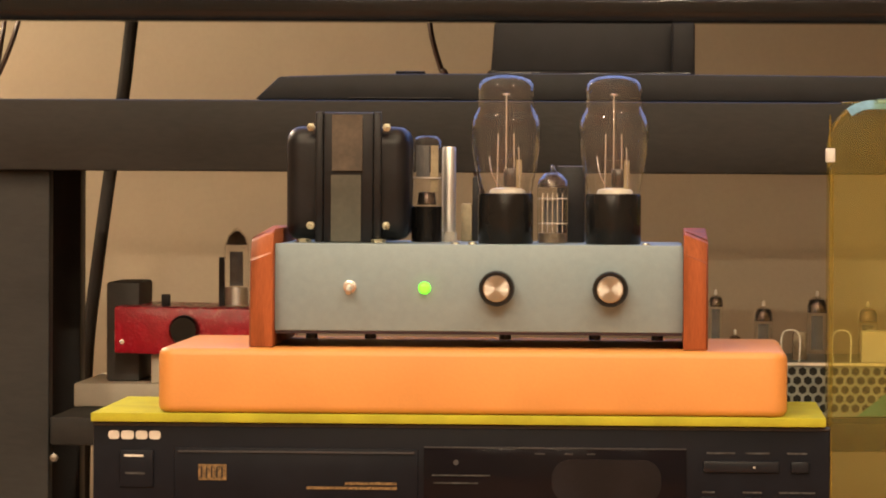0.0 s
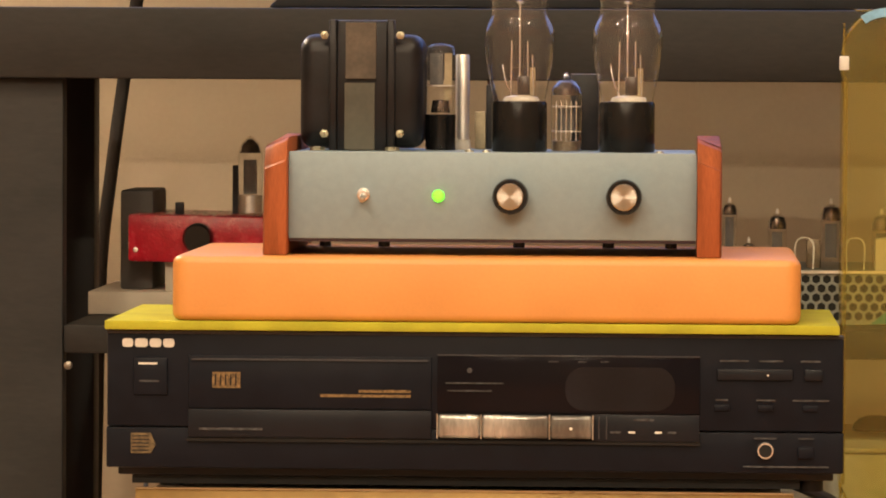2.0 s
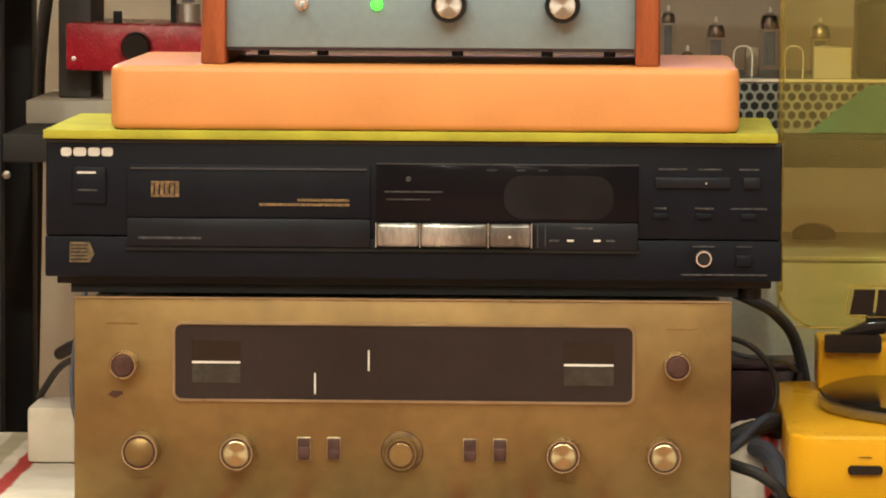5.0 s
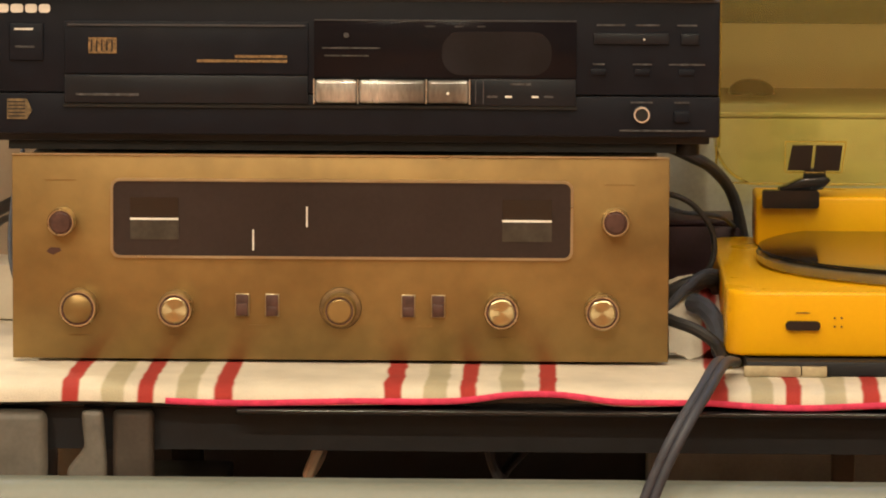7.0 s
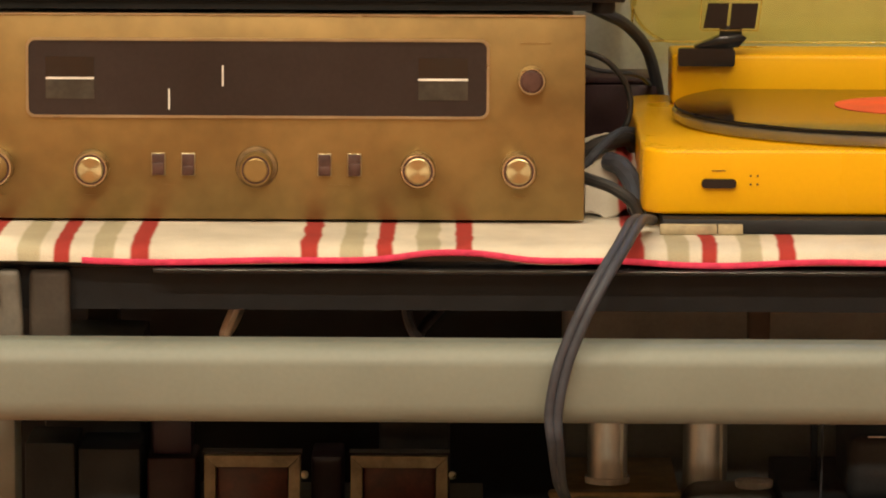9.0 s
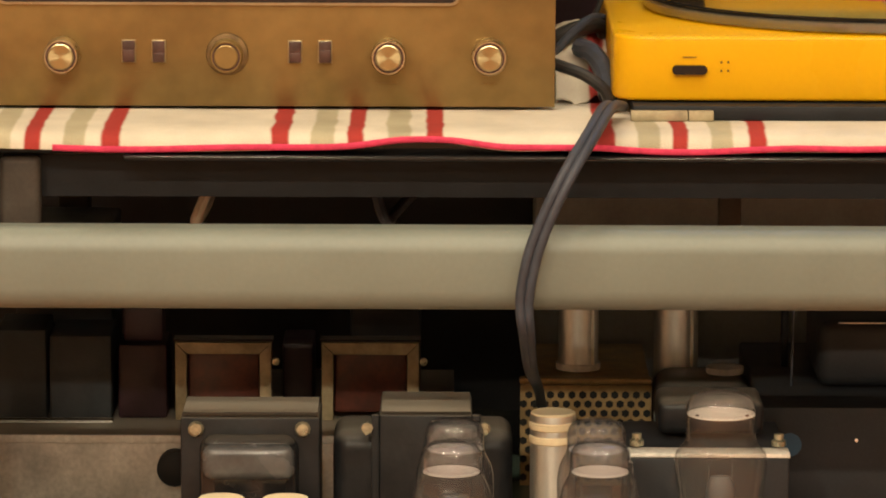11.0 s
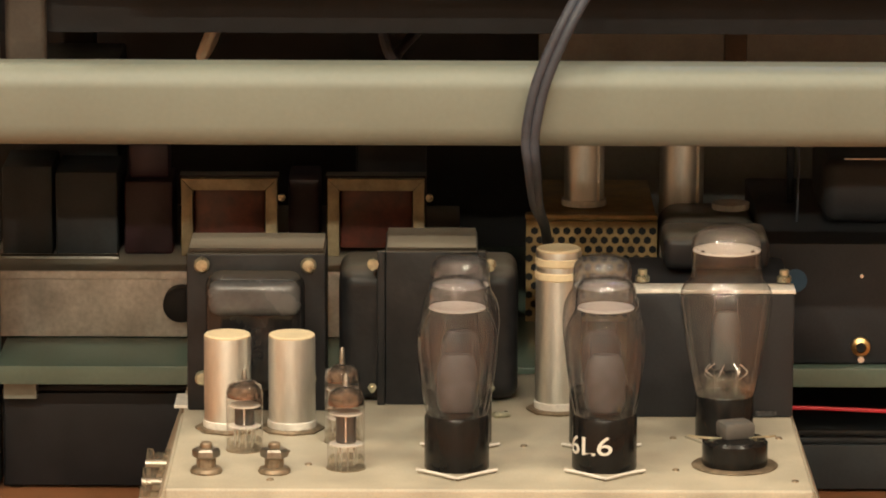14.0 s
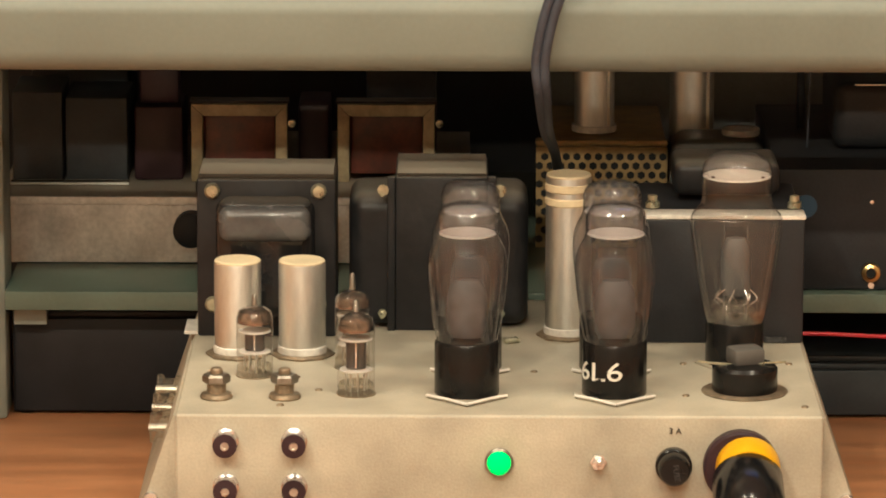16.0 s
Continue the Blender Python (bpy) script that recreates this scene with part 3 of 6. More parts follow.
part("bezel", block(-0.75, -0.73, 3.40, 3.43, 0.8405, 1.58, 0.002), "black_gloss", tv)
part("bezel", block(0.70, 0.72, 3.40, 3.43, 0.8405, 1.58, 0.002), "black_gloss", tv)
part("screen", block(-0.73, 0.70, 3.409, 3.413, 0.8405, 1.58), "screen", tv, "blue glowing screen", 0)
part("back_shell", block(-0.73, 0.70, 3.414, 3.47, 0.8405, 1.58, 0.004), "black", tv)
part("stand_neck", prism([(-0.128, 0.762), (0.020, 0.762), (0.018, 0.8185), (-0.124, 0.8185)], 3.40, 3.44, 0.002), "black", tv, "black stand neck")
part("stand_column", block(0.003, 0.0195, 3.388, 3.402, 0.770, 0.8185, 0.002), "black", tv)
part("stand_foot", block(-0.128, 0.018, 3.36, 3.50, 0.7592, 0.7836, 0.003), "black_gloss", tv)

bar = thing("soundbar", (0.3, 3.24, 0.7592), "long low black soundbar lying on the rack", "soundbar")
part("body", prism([(-0.2785, 0.7600), (0.80, 0.7600), (0.80, 0.772), (0.30, 0.7765), (-0.05, 0.7785), (-0.20, 0.7775), (-0.262, 0.7755)], 3.20, 3.32, 0.0015), "black", bar)
# grey line paints the slim highlight on the soundbar front
part("highlight_strip", block(-0.215, -0.145, 3.1985, 3.2005, 0.7612, 0.7617), "cd_line", bar, "thin grey strip painted as a slim highlight")
part("sensor", block(-0.185, -0.165, 3.23, 3.24, 0.7782, 0.7802, 0.0005), "black_gloss", bar)

strap = single("cable_strap", sweep([(-0.400, 3.465, 0.95), (-0.408, 3.68, 0.88), (-0.4185, 3.7, 0.828), (-0.4255, 3.7, 0.768), (-0.4350, 3.7, 0.71), (-0.4450, 3.7, 0.635), (-0.453, 3.7, 0.56), (-0.456, 3.7, 0.43), (-0.46, 3.7, 0.2), (-0.46, 3.72, 0.003)], 0.0052, 10, 0.3), "cable_black", (-0.45, 3.7, 0), "flat black cable strap hanging behind the rack", "cable")
for pts in ([(-0.49, 3.465, 0.90), (-0.50, 3.60, 0.855), (-0.505, 3.69, 0.84), (-0.510, 3.69, 0.815), (-0.522, 3.69, 0.785), (-0.535, 3.69, 0.763), (-0.54, 3.7, 0.4), (-0.55, 3.7, 0.003)], [(-0.495, 3.465, 0.91), (-0.51, 3.60, 0.86), (-0.517, 3.69, 0.84), (-0.520, 3.69, 0.81), (-0.527, 3.69, 0.775), (-0.536, 3.695, 0.763), (-0.545, 3.71, 0.4), (-0.56, 3.71, 0.003)], [(-0.19, 3.465, 0.9), (-0.186, 3.56, 0.86), (-0.184, 3.62, 0.845), (-0.180, 3.62, 0.815), (-0.173, 3.62, 0.79), (-0.163, 3.62, 0.762), (-0.12, 3.64, 0.55), (-0.15, 3.65, 0.003)]):
    single("hanging_cable", sweep(pts, 0.0021, 8), "cable_brown", pts[-1], "thin brown cord hanging down behind the television", "cable", "cords behind the television")

# red amplifier on the rack shelf
single("cream_board", block(-0.413, -0.20, 3.30, 3.46, 0.5459, 0.5623, 0.0012), "cream", (-0.3, 3.35, 0.5459), "small cream painted board lying on the rack shelf", "board")
single("speaker_block", block(-0.3945, -0.371, 3.335, 3.42, 0.5623, 0.6322, 0.002), "grey_block", (-0.38, 3.35, 0.5623), "dark grey upright block standing on a cream board", "block")
red = thing("small_tube_amplifier", (-0.31, 3.36, 0.5643), "small red crackle-painted tube amplifier on a cream board", "amplifier")
part("body", prism([(-0.387, 0.5855), (-0.27, 0.5825), (-0.262, 0.6165), (-0.387, 0.6185)], 3.30, 3.42, 0.002), "red_tolex", red)
part("foot", block(-0.362, -0.335, 3.31, 3.40, 0.5643, 0.5850, 0.001), "cream", red)
part("foot", block(-0.29, -0.275, 3.31, 3.40, 0.5643, 0.5850, 0.001), "cream", red)
k = part("knob", turned([(0.0105, 0), (0.0105, 0.014), (0.009, 0.017), (0, 0.017)], (-0.337, 3.30, 0.6022), "-y", 24), "black_gloss", red, "gloss black knob")
part("screw", turned([(0.0022, 0), (0.0018, 0.0012), (0, 0.0015)], (-0.3815, 3.30, 0.5935), "-y", 10), "chrome", red)
part("switch", block(-0.355, -0.349, 3.31, 3.315, 0.618, 0.6265, 0.0006), "black", red)
tb = part("tube", shell([(0.0086, 0.6175), (0.0088, 0.655), (0.0085, 0.662), (0.0060, 0.668), (0.0020, 0.672), (0.0, 0.673)], (-0.305, 3.34, 0)), "glass", red, "clear glass tube")
part("getter", turned([(0.0080, 0.6610), (0.0055, 0.6672), (0.0018, 0.6705), (0, 0.671)], (-0.305, 3.34, 0), "z", 20), "getter", tb)
part("electrode", block(-0.3095, -0.3005, 3.337, 3.343, 0.632, 0.656), "plate", tb, "", 0)
part("collar", turned([(0.0082, 0.6186), (0.0082, 0.631), (0, 0.631)], (-0.305, 3.34, 0), "z", 20), "alu", tb)
part("capacitor", turned([(0.006, 0.6175), (0.006, 0.660), (0, 0.661)], (-0.291, 3.37, 0), "z", 20), "black", red)
part("valve_holder", block(-0.318, -0.314, 3.345, 3.35, 0.6175, 0.652), "black", red, "", 0)
red.location = (-0.308, 3.36, 0.5623)


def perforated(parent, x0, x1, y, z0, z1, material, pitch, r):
    """A solid front plate with near-black hexagons painted for its shaded openings, on a staggered grid."""
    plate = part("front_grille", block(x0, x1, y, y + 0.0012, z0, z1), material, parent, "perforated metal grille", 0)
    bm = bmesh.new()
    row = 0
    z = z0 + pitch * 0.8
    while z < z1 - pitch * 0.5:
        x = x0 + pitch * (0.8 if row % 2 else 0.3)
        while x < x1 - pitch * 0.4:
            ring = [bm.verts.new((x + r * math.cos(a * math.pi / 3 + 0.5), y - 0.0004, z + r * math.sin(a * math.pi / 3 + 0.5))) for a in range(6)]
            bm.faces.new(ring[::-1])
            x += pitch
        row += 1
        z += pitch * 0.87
    tagged(part("hole_shade_pattern", bm, "gap_shade", plate, "", 0), kind="stuff")
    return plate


perf = thing("caged_tube_amplifier", (0.2, 3.3, 0.5457), "tube amplifier with a perforated grey cage on the rack shelf", "amplifier")
part("chassis", block(0.02, 0.42, 3.238, 3.42, 0.5457, 0.582, 0.001), "perf_grey", perf)
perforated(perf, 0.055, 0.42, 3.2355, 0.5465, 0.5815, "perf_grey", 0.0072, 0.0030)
part("name_panel", prism([(0.130, 0.5470), (0.245, 0.5470), (0.245, 0.5790), (0.170, 0.5790)], 3.2325, 3.235), "teal", perf, "teal painted panel", 0)
for x, zt, r in ((0.0345, 0.6275, 0.0052), (0.0675, 0.620, 0.0066), (0.1045, 0.6270, 0.0072), (0.1395, 0.620, 0.0068), (0.048, 0.600, 0.005)):
    g = part("tube", shell([(r, 0.582), (r, zt - r * 0.9), (r * 0.8, zt - r * 0.35), (0.0012, zt), (0, zt + 0.001)], (x, 3.29, 0), 24), "glass", perf, "clear glass tube")
    part("getter", turned([(r * 0.95, zt - r * 1.6), (r * 0.93, zt - r * 0.9), (r * 0.7, zt - r * 0.35), (0, zt - r * 0.2)], (x, 3.29, 0), "z", 20), "getter_dark", g)
    part("pip", turned([(0.0012, 0), (0.0010, 0.003), (0, 0.004)], (x, 3.29, zt), "z", 10), "mica", g)
    part("electrode", block(x - r * 0.55, x + r * 0.55, 3.2885, 3.2915, 0.59, zt - r * 1.9), "plate", g, "", 0)
for x in (0.086, 0.121, 0.141):
    part("tube_guard", sweep([(x - 0.006, 3.275, 0.582), (x - 0.006, 3.275, 0.600), (x, 3.275, 0.604), (x + 0.006, 3.275, 0.600), (x + 0.006, 3.275, 0.582)], 0.0006, 6), "alu_dull", perf)
part("cage_edge", block(0.055, 0.42, 3.2335, 3.2375, 0.5812, 0.5832), "alu", perf, "", 0)
part("coil", block(0.134, 0.160, 3.262, 3.278, 0.5822, 0.604, 0.001), "cream", perf, "cream wound coil")
part("coil", block(0.088, 0.098, 3.30, 3.31, 0.5822, 0.602, 0.001), "copper", perf)
part("transformer", block(0.165, 0.22, 3.28, 3.34, 0.582, 0.635, 0.003), "trafo", perf)

# ---- low table with cloth ----
table = thing("low_table", (0.05, 2.9, 0), "low black table under a striped cloth", "table")
part("tabletop", block(-0.62, 0.78, 2.682, 3.13, 0.334, 0.3475, 0.0035, 4), "black_gloss", table)
# added moulding whose bevel makes the highlight along the table edge
part("highlight_trim", block(-0.18, 0.78, 2.6690, 2.6815, 0.3330, 0.3362, 0.0012, 3), "black_gloss", table, "glossy black moulding added to catch the table edge highlight")
part("apron", block(-0.61, 0.77, 2.694, 2.706, 0.309, 0.334), "black", table)
for x, y in ((-0.58, 2.73), (0.73, 2.73), (-0.58, 3.08), (0.73, 3.08)):
    part("leg", block(x - 0.02, x + 0.02, y - 0.02, y + 0.02, 0, 0.3339, 0.002), "black", table)


def cloth_sheet():
    """A runner over the table top whose front edge turns over the table edge in small waves."""
    bm = bmesh.new()
    nx, prof = 240, [(3.125, 0.0), (3.05, 0.0), (2.95, 0.0), (2.85, 0.0), (2.78, 0.0), (2.74, 0.0), (2.71, 0.0), (2.692, -0.0002), (2.682, -0.0016), (2.677, -0.0042), (2.6755, -0.008), (2.675, -0.0112)]
    rows = []
    for j, (y, dz) in enumerate(prof):
        row = []
        for i in range(nx + 1):
            x = -0.60 + 1.36 * i / nx
            w = 0.5 + 0.5 * noise.noise((x * 7.0, 3.0, 0))
            fold = max(0.0, noise.noise((x * 9 + 4, y * 9, 1.3))) * 0.0035
            flat = fold if (y > 2.76 and x > 0.075) else fold * 0.25
            hang = 1.0 + 0.25 * noise.noise((x * 16, 0.7, 0))
            bulge = 0.0055 * math.exp(-((x + 0.01) / 0.045) ** 2)
            z = 0.3492 + flat + dz * hang + (bulge * min(1, -dz / 0.009) if dz else 0)
            row.append(bm.verts.new((x, y - (0.0022 * w if dz < -0.003 else 0), z)))
        rows.append(row)
    for a, b in zip(rows, rows[1:]):
        for i in range(nx):
            bm.faces.new((a[i], b[i], b[i + 1], a[i + 1]))
    bmesh.ops.recalc_face_normals(bm, faces=bm.faces)
    hem = [v.co.copy() for v in rows[-1]]
    bmesh.ops.solidify(bm, geom=list(bm.faces), thickness=0.0012)
    return bm, hem


sheet, hem_line = cloth_sheet()
cloth = thing("table_cloth", (0.08, 2.9, 0.3475), "cream cotton cloth with red and grey stripes and crimson hem", "cloth")
part("fabric", sheet, "cloth", cloth, "", 60)
hem_pts = [(p.x, p.y - 0.0012, p.z + 0.0008 + 0.0006 * math.sin(p.x * 40)) for p in hem_line if -0.225 < p.x < 0.74][::5]
part("hem", sweep([(x, y, z + 0.0010) for x, y, z in hem_pts], 0.0018, 10, 0.35, 3), "hem", cloth, "crimson stitched hem")

# grey metal frame in front of and under the table
frame_ob = thing("metal_frame", (0, 2.64, 0), "grey painted tubular metal frame under the table", "frame")
part("rail", block(-0.75, 0.85, 2.620, 2.660, 0.2548, 0.3005, 0.0125, 6), "rail", frame_ob)
part("strut", block(-0.350, -0.2885, 2.676, 2.688, 0.262, 0.3335, 0.006, 3), "strut", frame_ob)
part("strut_clamp", prism([(-0.2785, 0.262), (-0.2560, 0.262), (-0.2545, 0.300), (-0.2565, 0.3335), (-0.2690, 0.3335), (-0.2670, 0.312), (-0.2770, 0.300)], 2.674, 2.686, 0.003, 3), "strut", frame_ob, "worn grey clamp")
part("strut", block(-0.2515, -0.2280, 2.680, 2.692, 0.262, 0.3335, 0.004, 3), "strut_dark", frame_ob)
part("rail_bolt", turned([(0.0045, 0), (0.0045, 0.001), (0.0036, 0.0026), (0.0018, 0.0030), (0, 0.0022)], (-0.2812, 2.6199, 0.2735), "-y", 20), "chrome", frame_ob)
part("upright", block(-0.2995, -0.2745, 2.835, 2.875, 0, 0.30, 0.003), "post", frame_ob)
part("upright", block(0.60, 0.625, 2.835, 2.875, 0, 0.30, 0.003), "post", frame_ob)
part("cross_bar", block(-0.2745, 0.60, 2.845, 2.865, 0.288, 0.30, 0.002), "black", frame_ob)
part("rear_strut", block(0.1683, 0.1820, 2.830, 2.842, 0.262, 0.300, 0.002), "strut_dark", frame_ob)
part("rear_upright", block(-0.252, -0.232, 3.10, 3.13, 0, 0.30, 0.002), "rack", frame_ob)

# ---- disc player ----
Y = 2.77
cd = thing("disc_player", (-0.12, 2.9, 0.472), "black five-disc compact disc player above the gold receiver", "disc player")
part("case", block(-0.3300, 0.0910, Y + 0.012, 3.06, 0.4790, 0.5655, 0.001), "black", cd)
part("front_panel", block(-0.3352, 0.0962, Y, Y + 0.0118, 0.5085, 0.5650, 0.0012), "cd_front", cd)
part("lower_panel", block(-0.3358, 0.0966, Y + 0.001, Y + 0.0118, 0.4840, 0.5080, 0.0012), "cd_front", cd)
# grey strips on lip, flap and window edges paint their highlights
part("top_lip", block(-0.3352, 0.0962, Y - 0.0006, Y + 0.003, 0.5630, 0.5648, 0.0004), "cd_line", cd)
# inset lower chassis, coloured near-black for the shaded gap under the case
part("base", block(-0.3220, 0.0715, Y + 0.015, 3.03, 0.4737, 0.4788), "gap_shade", cd)
for x in (-0.30, 0.0785):
    part("foot", turned([(0.0072, 0), (0.0072, 0.0128), (0, 0.0128)], (x, Y + 0.03, 0.4715), "z", 20), "black", cd)
slot = part("tray_flap", block(-0.2872, -0.1442, Y - 0.0015, Y - 0.0001, 0.5195, 0.5505, 0.0006), "cd_front", cd, "black tray flap")
part("flap_edge", block(-0.2850, -0.1465, Y - 0.0026, Y - 0.0016, 0.5478, 0.5488), "cd_line", slot, "", 0)
part("lower_flap", block(-0.2872, -0.1442, Y - 0.0022, Y - 0.0001, 0.5025, 0.5190, 0.0006), "cd_door", cd, "dark grey lower flap")
part("lower_ledge", block(-0.2880, 0.0130, Y - 0.0009, Y - 0.0001, 0.5000, 0.5020), "gap_shade", cd, "", 0)
win = part("display_window", block(-0.1408, 0.0125, Y - 0.0018, Y - 0.0001, 0.5182, 0.5518, 0.0005), "window_dark", cd, "dark glossy display window")
# paler rounded patch painted for the haze on the window glass
part("painted_haze", prism(rounded(-0.066, -0.002, 0.5200, 0.5455, 0.011), Y - 0.0021, Y - 0.0019), "window_haze_paint", win, "", 0)
part("window_rim", block(-0.1408, 0.0125, Y - 0.0022, Y - 0.0012, 0.5515, 0.5522), "cd_line", win, "", 0)
part("sensor", turned([(0.0016, 0), (0.0016, 0.0006), (0, 0.0006)], (-0.122, Y - 0.0018, 0.5430), "-y", 12), "cd_line", win)
for a, b in ((-0.1405, -0.1154), (-0.1148, -0.0754), (-0.0748, -0.0500)):
    part("key", block(a, b, Y - 0.0052, Y - 0.0001, 0.5032, 0.5172, 0.0024, 4), "silver_key", cd, "smoky silver transport key with reflections painted in")
for x in (-0.1408, -0.1151, -0.0751, -0.0497):
    part("key_edge", block(x - 0.0003, x + 0.0003, Y - 0.0046, Y - 0.0003, 0.5030, 0.5174), "silver", cd, "", 0)
part("key_strip", block(-0.0492, 0.0125, Y - 0.0018, Y - 0.0001, 0.5020, 0.5178, 0.0005), "cd_door", cd)
for x in (-0.0465, -0.042):
    part("key_divider", block(x, x + 0.0006, Y - 0.0024, Y - 0.0019, 0.5035, 0.5165), "cd_line", cd, "", 0)
pw = part("power_button", block(-0.3195, -0.2995, Y - 0.0016, Y - 0.0001, 0.5270, 0.5490, 0.0008), "cd_front", cd)
for x0, x1, z in ((-0.3165, -0.3055, 0.5455), (-0.316, -0.3045, 0.5352)):
    part("marking", block(x0, x1, Y - 0.0019, Y - 0.0017, z - 0.0006, z + 0.0006), "label_grey" if z < 0.54 else "label_white", pw, "", 0)
for x0, x1 in ((0.0225, 0.0665), (0.0735, 0.0840)):
    part("button", block(x0, x1, Y - 0.0017, Y - 0.0001, 0.5385, 0.5450, 0.0006), "cd_door", cd)
for x in (0.0255, 0.0510, 0.0770):
    part("button", block(x - 0.0045, x + 0.0045, Y - 0.0013, Y - 0.0001, 0.5205, 0.5240, 0.0004), "cd_front", cd)
for x, w, z in ((0.0325, 0.0165, 0.5497), (0.0540, 0.014, 0.5497), (0.0770, 0.0115, 0.5497), (0.0255, 0.007, 0.5268), (0.0510, 0.011, 0.5268), (0.0770, 0.021, 0.5268), (0.0510, 0.013, 0.5045), (0.0745, 0.009, 0.5045), (0.063, 0.05, 0.4880)):
    part("marking", block(x - w / 2, x + w / 2, Y - 0.0005, Y - 0.0001, z - 0.0005, z + 0.0005), "label_grey", cd, "", 0)
for x, w, z in ((-0.119, 0.034, 0.5355), (-0.122, 0.026, 0.5310), (-0.073, 0.006, 0.5485), (-0.056, 0.005, 0.5485), (-0.043, 0.005, 0.5485)):
    part("marking", block(x - w / 2, x + w / 2, Y - 0.0023, Y - 0.0019, z - 0.0004, z + 0.0004), "label_grey", win, "", 0)
for x, w, z, c in ((-0.020, 0.012, 0.5148, "label_grey"), (-0.0365, 0.006, 0.5075, "label_grey"), (-0.0270, 0.004, 0.5075, "label_white"), (-0.0115, 0.004, 0.5075, "label_white"), (-0.0035, 0.005, 0.5075, "label_grey")):
    part("marking", block(x - w / 2, x + w / 2, Y - 0.0022, Y - 0.0019, z - 0.0006, z + 0.0006), c, cd, "", 0)
part("key_dot", turned([(0.0009, 0), (0, 0.0004)], (-0.0625, Y - 0.0052, 0.5095), "-y", 8), "label_white", cd)
part("key_dot", turned([(0.0006, 0), (0, 0.0004)], (0.0520, Y - 0.0017, 0.5415), "-y", 8), "label_white", cd)
part("disc_mark", block(-0.2730, -0.2565, Y - 0.0019, Y - 0.0016, 0.5315, 0.5408), "label_gold", slot, "gold printed square mark", 0)
for i in range(5):
    part("mark_line", block(-0.2715 + i * 0.003, -0.2707 + i * 0.003, Y - 0.0022, Y - 0.00195, 0.5330, 0.5395), "cd_front", slot, "", 0)
for x0, x1, z in ((-0.2095, -0.1565, 0.5275), (-0.187, -0.1565, 0.5302)):
    part("gold_line", block(x0, x1, Y - 0.0019, Y - 0.0016, z - 0.0008, z + 0.0008), "label_gold", slot, "", 0)
part("marking", block(-0.2805, -0.2435, Y - 0.0026, Y - 0.0023, 0.5068, 0.5082), "label_grey", cd, "", 0)
# maker's mark: four plain white shapes
for x0, x1 in ((-0.3262, -0.3198), (-0.3188, -0.3112), (-0.3102, -0.3032), (-0.3022, -0.2955)):
    part("maker_mark", prism(rounded(x0, x1, 0.5550, 0.5601, 0.0018, 3), Y - 0.0005, Y - 0.0001), "label_white", cd, "", 0)
sticker = part("sticker", prism([(-0.3212, 0.4925), (-0.3095, 0.4925), (-0.3065, 0.4975), (-0.3095, 0.5045), (-0.3212, 0.5045)], Y + 0.0004, Y + 0.0009), "sticker", cd, "small worn gold sticker", 0)
for i in range(5):
    part("sticker_line", block(-0.3205, -0.3105, Y + 0.0001, Y + 0.0003, 0.4940 + i * 0.0021, 0.4946 + i * 0.0021), "cd_front", sticker, "", 0)
jk = part("headphone_socket", turned([(0.0045, 0), (0.0052, 0.002), (0.0046, 0.0032), (0.0038, 0.0032), (0.0036, 0.0005), (0, 0.0005)], (0.0510, Y + 0.001, 0.4973), "-y", 28), "chrome", cd, "chrome ringed headphone socket")
part("bore", turned([(0.0037, 0.0), (0.0037, 0.0031), (0, 0.0031)], (0.0510, Y + 0.001, 0.4973), "-y", 20), "gap_shade", jk)
part("volume_slider", block(0.0700, 0.0790, Y - 0.0012, Y + 0.0009, 0.4930, 0.4995, 0.0005), "cd_front", cd)


def cased_box(name, x0, x1, y0, y1, z0, z1, material, label, category):
    """A plain case whose front panel, top seam and rubber feet show."""
    bx = thing(name, ((x0 + x1) / 2, (y0 + y1) / 2, z0), label, category)
    part("body", block(x0, x1, y0 + 0.003, y1, z0 + 0.0012, z1 - 0.004, 0.0012), material, bx)
    part("front_panel", block(x0 + 0.0015, x1 - 0.0015, y0, y0 + 0.0029, z0 + 0.0025, z1 - 0.0045, 0.0008), material, bx)
    part("top_cover", block(x0, x1, y0 + 0.001, y1, z1 - 0.0036, z1, 0.001), material, bx)
    for x in (x0 + 0.008, x1 - 0.008):
        part("foot", block(x - 0.004, x + 0.004, y0 + 0.006, y0 + 0.014, z0, z0 + 0.0011), "black", bx)
    return bx


# ---- gold receiver ----
rc = thing("receiver", (-0.125, 2.9, 0.351), "vintage receiver with a brushed gold front on the cloth", "receiver")
part("case", block(-0.3130, 0.0620, Y + 0.005, 3.08, 0.3600, 0.4690, 0.003), "alu_dull", rc)
part("faceplate", block(-0.3185, 0.0676, Y, Y + 0.0048, 0.3512, 0.4725, 0.0007), "gold", rc)
part("top_edge", block(-0.3185, 0.0676, Y - 0.0012, Y - 0.0001, 0.4716, 0.4726), "gold_trim", rc, "", 0)
for x in (-0.29, 0.04):
    part("foot", block(x - 0.01, x + 0.01, 2.80, 2.82, 0.3500, 0.36), "black", rc)
dial = part("dial_window", prism(rounded(-0.2590, 0.0100, 0.4125, 0.4568, 0.0045), Y - 0.0010, Y - 0.0001), "dial", rc, "dark brown tuning dial glass")
outer, inner = rounded(-0.2604, 0.0114, 0.4112, 0.4581, 0.0055), rounded(-0.2588, 0.0098, 0.4127, 0.4566, 0.0042)
bm = bmesh.new()
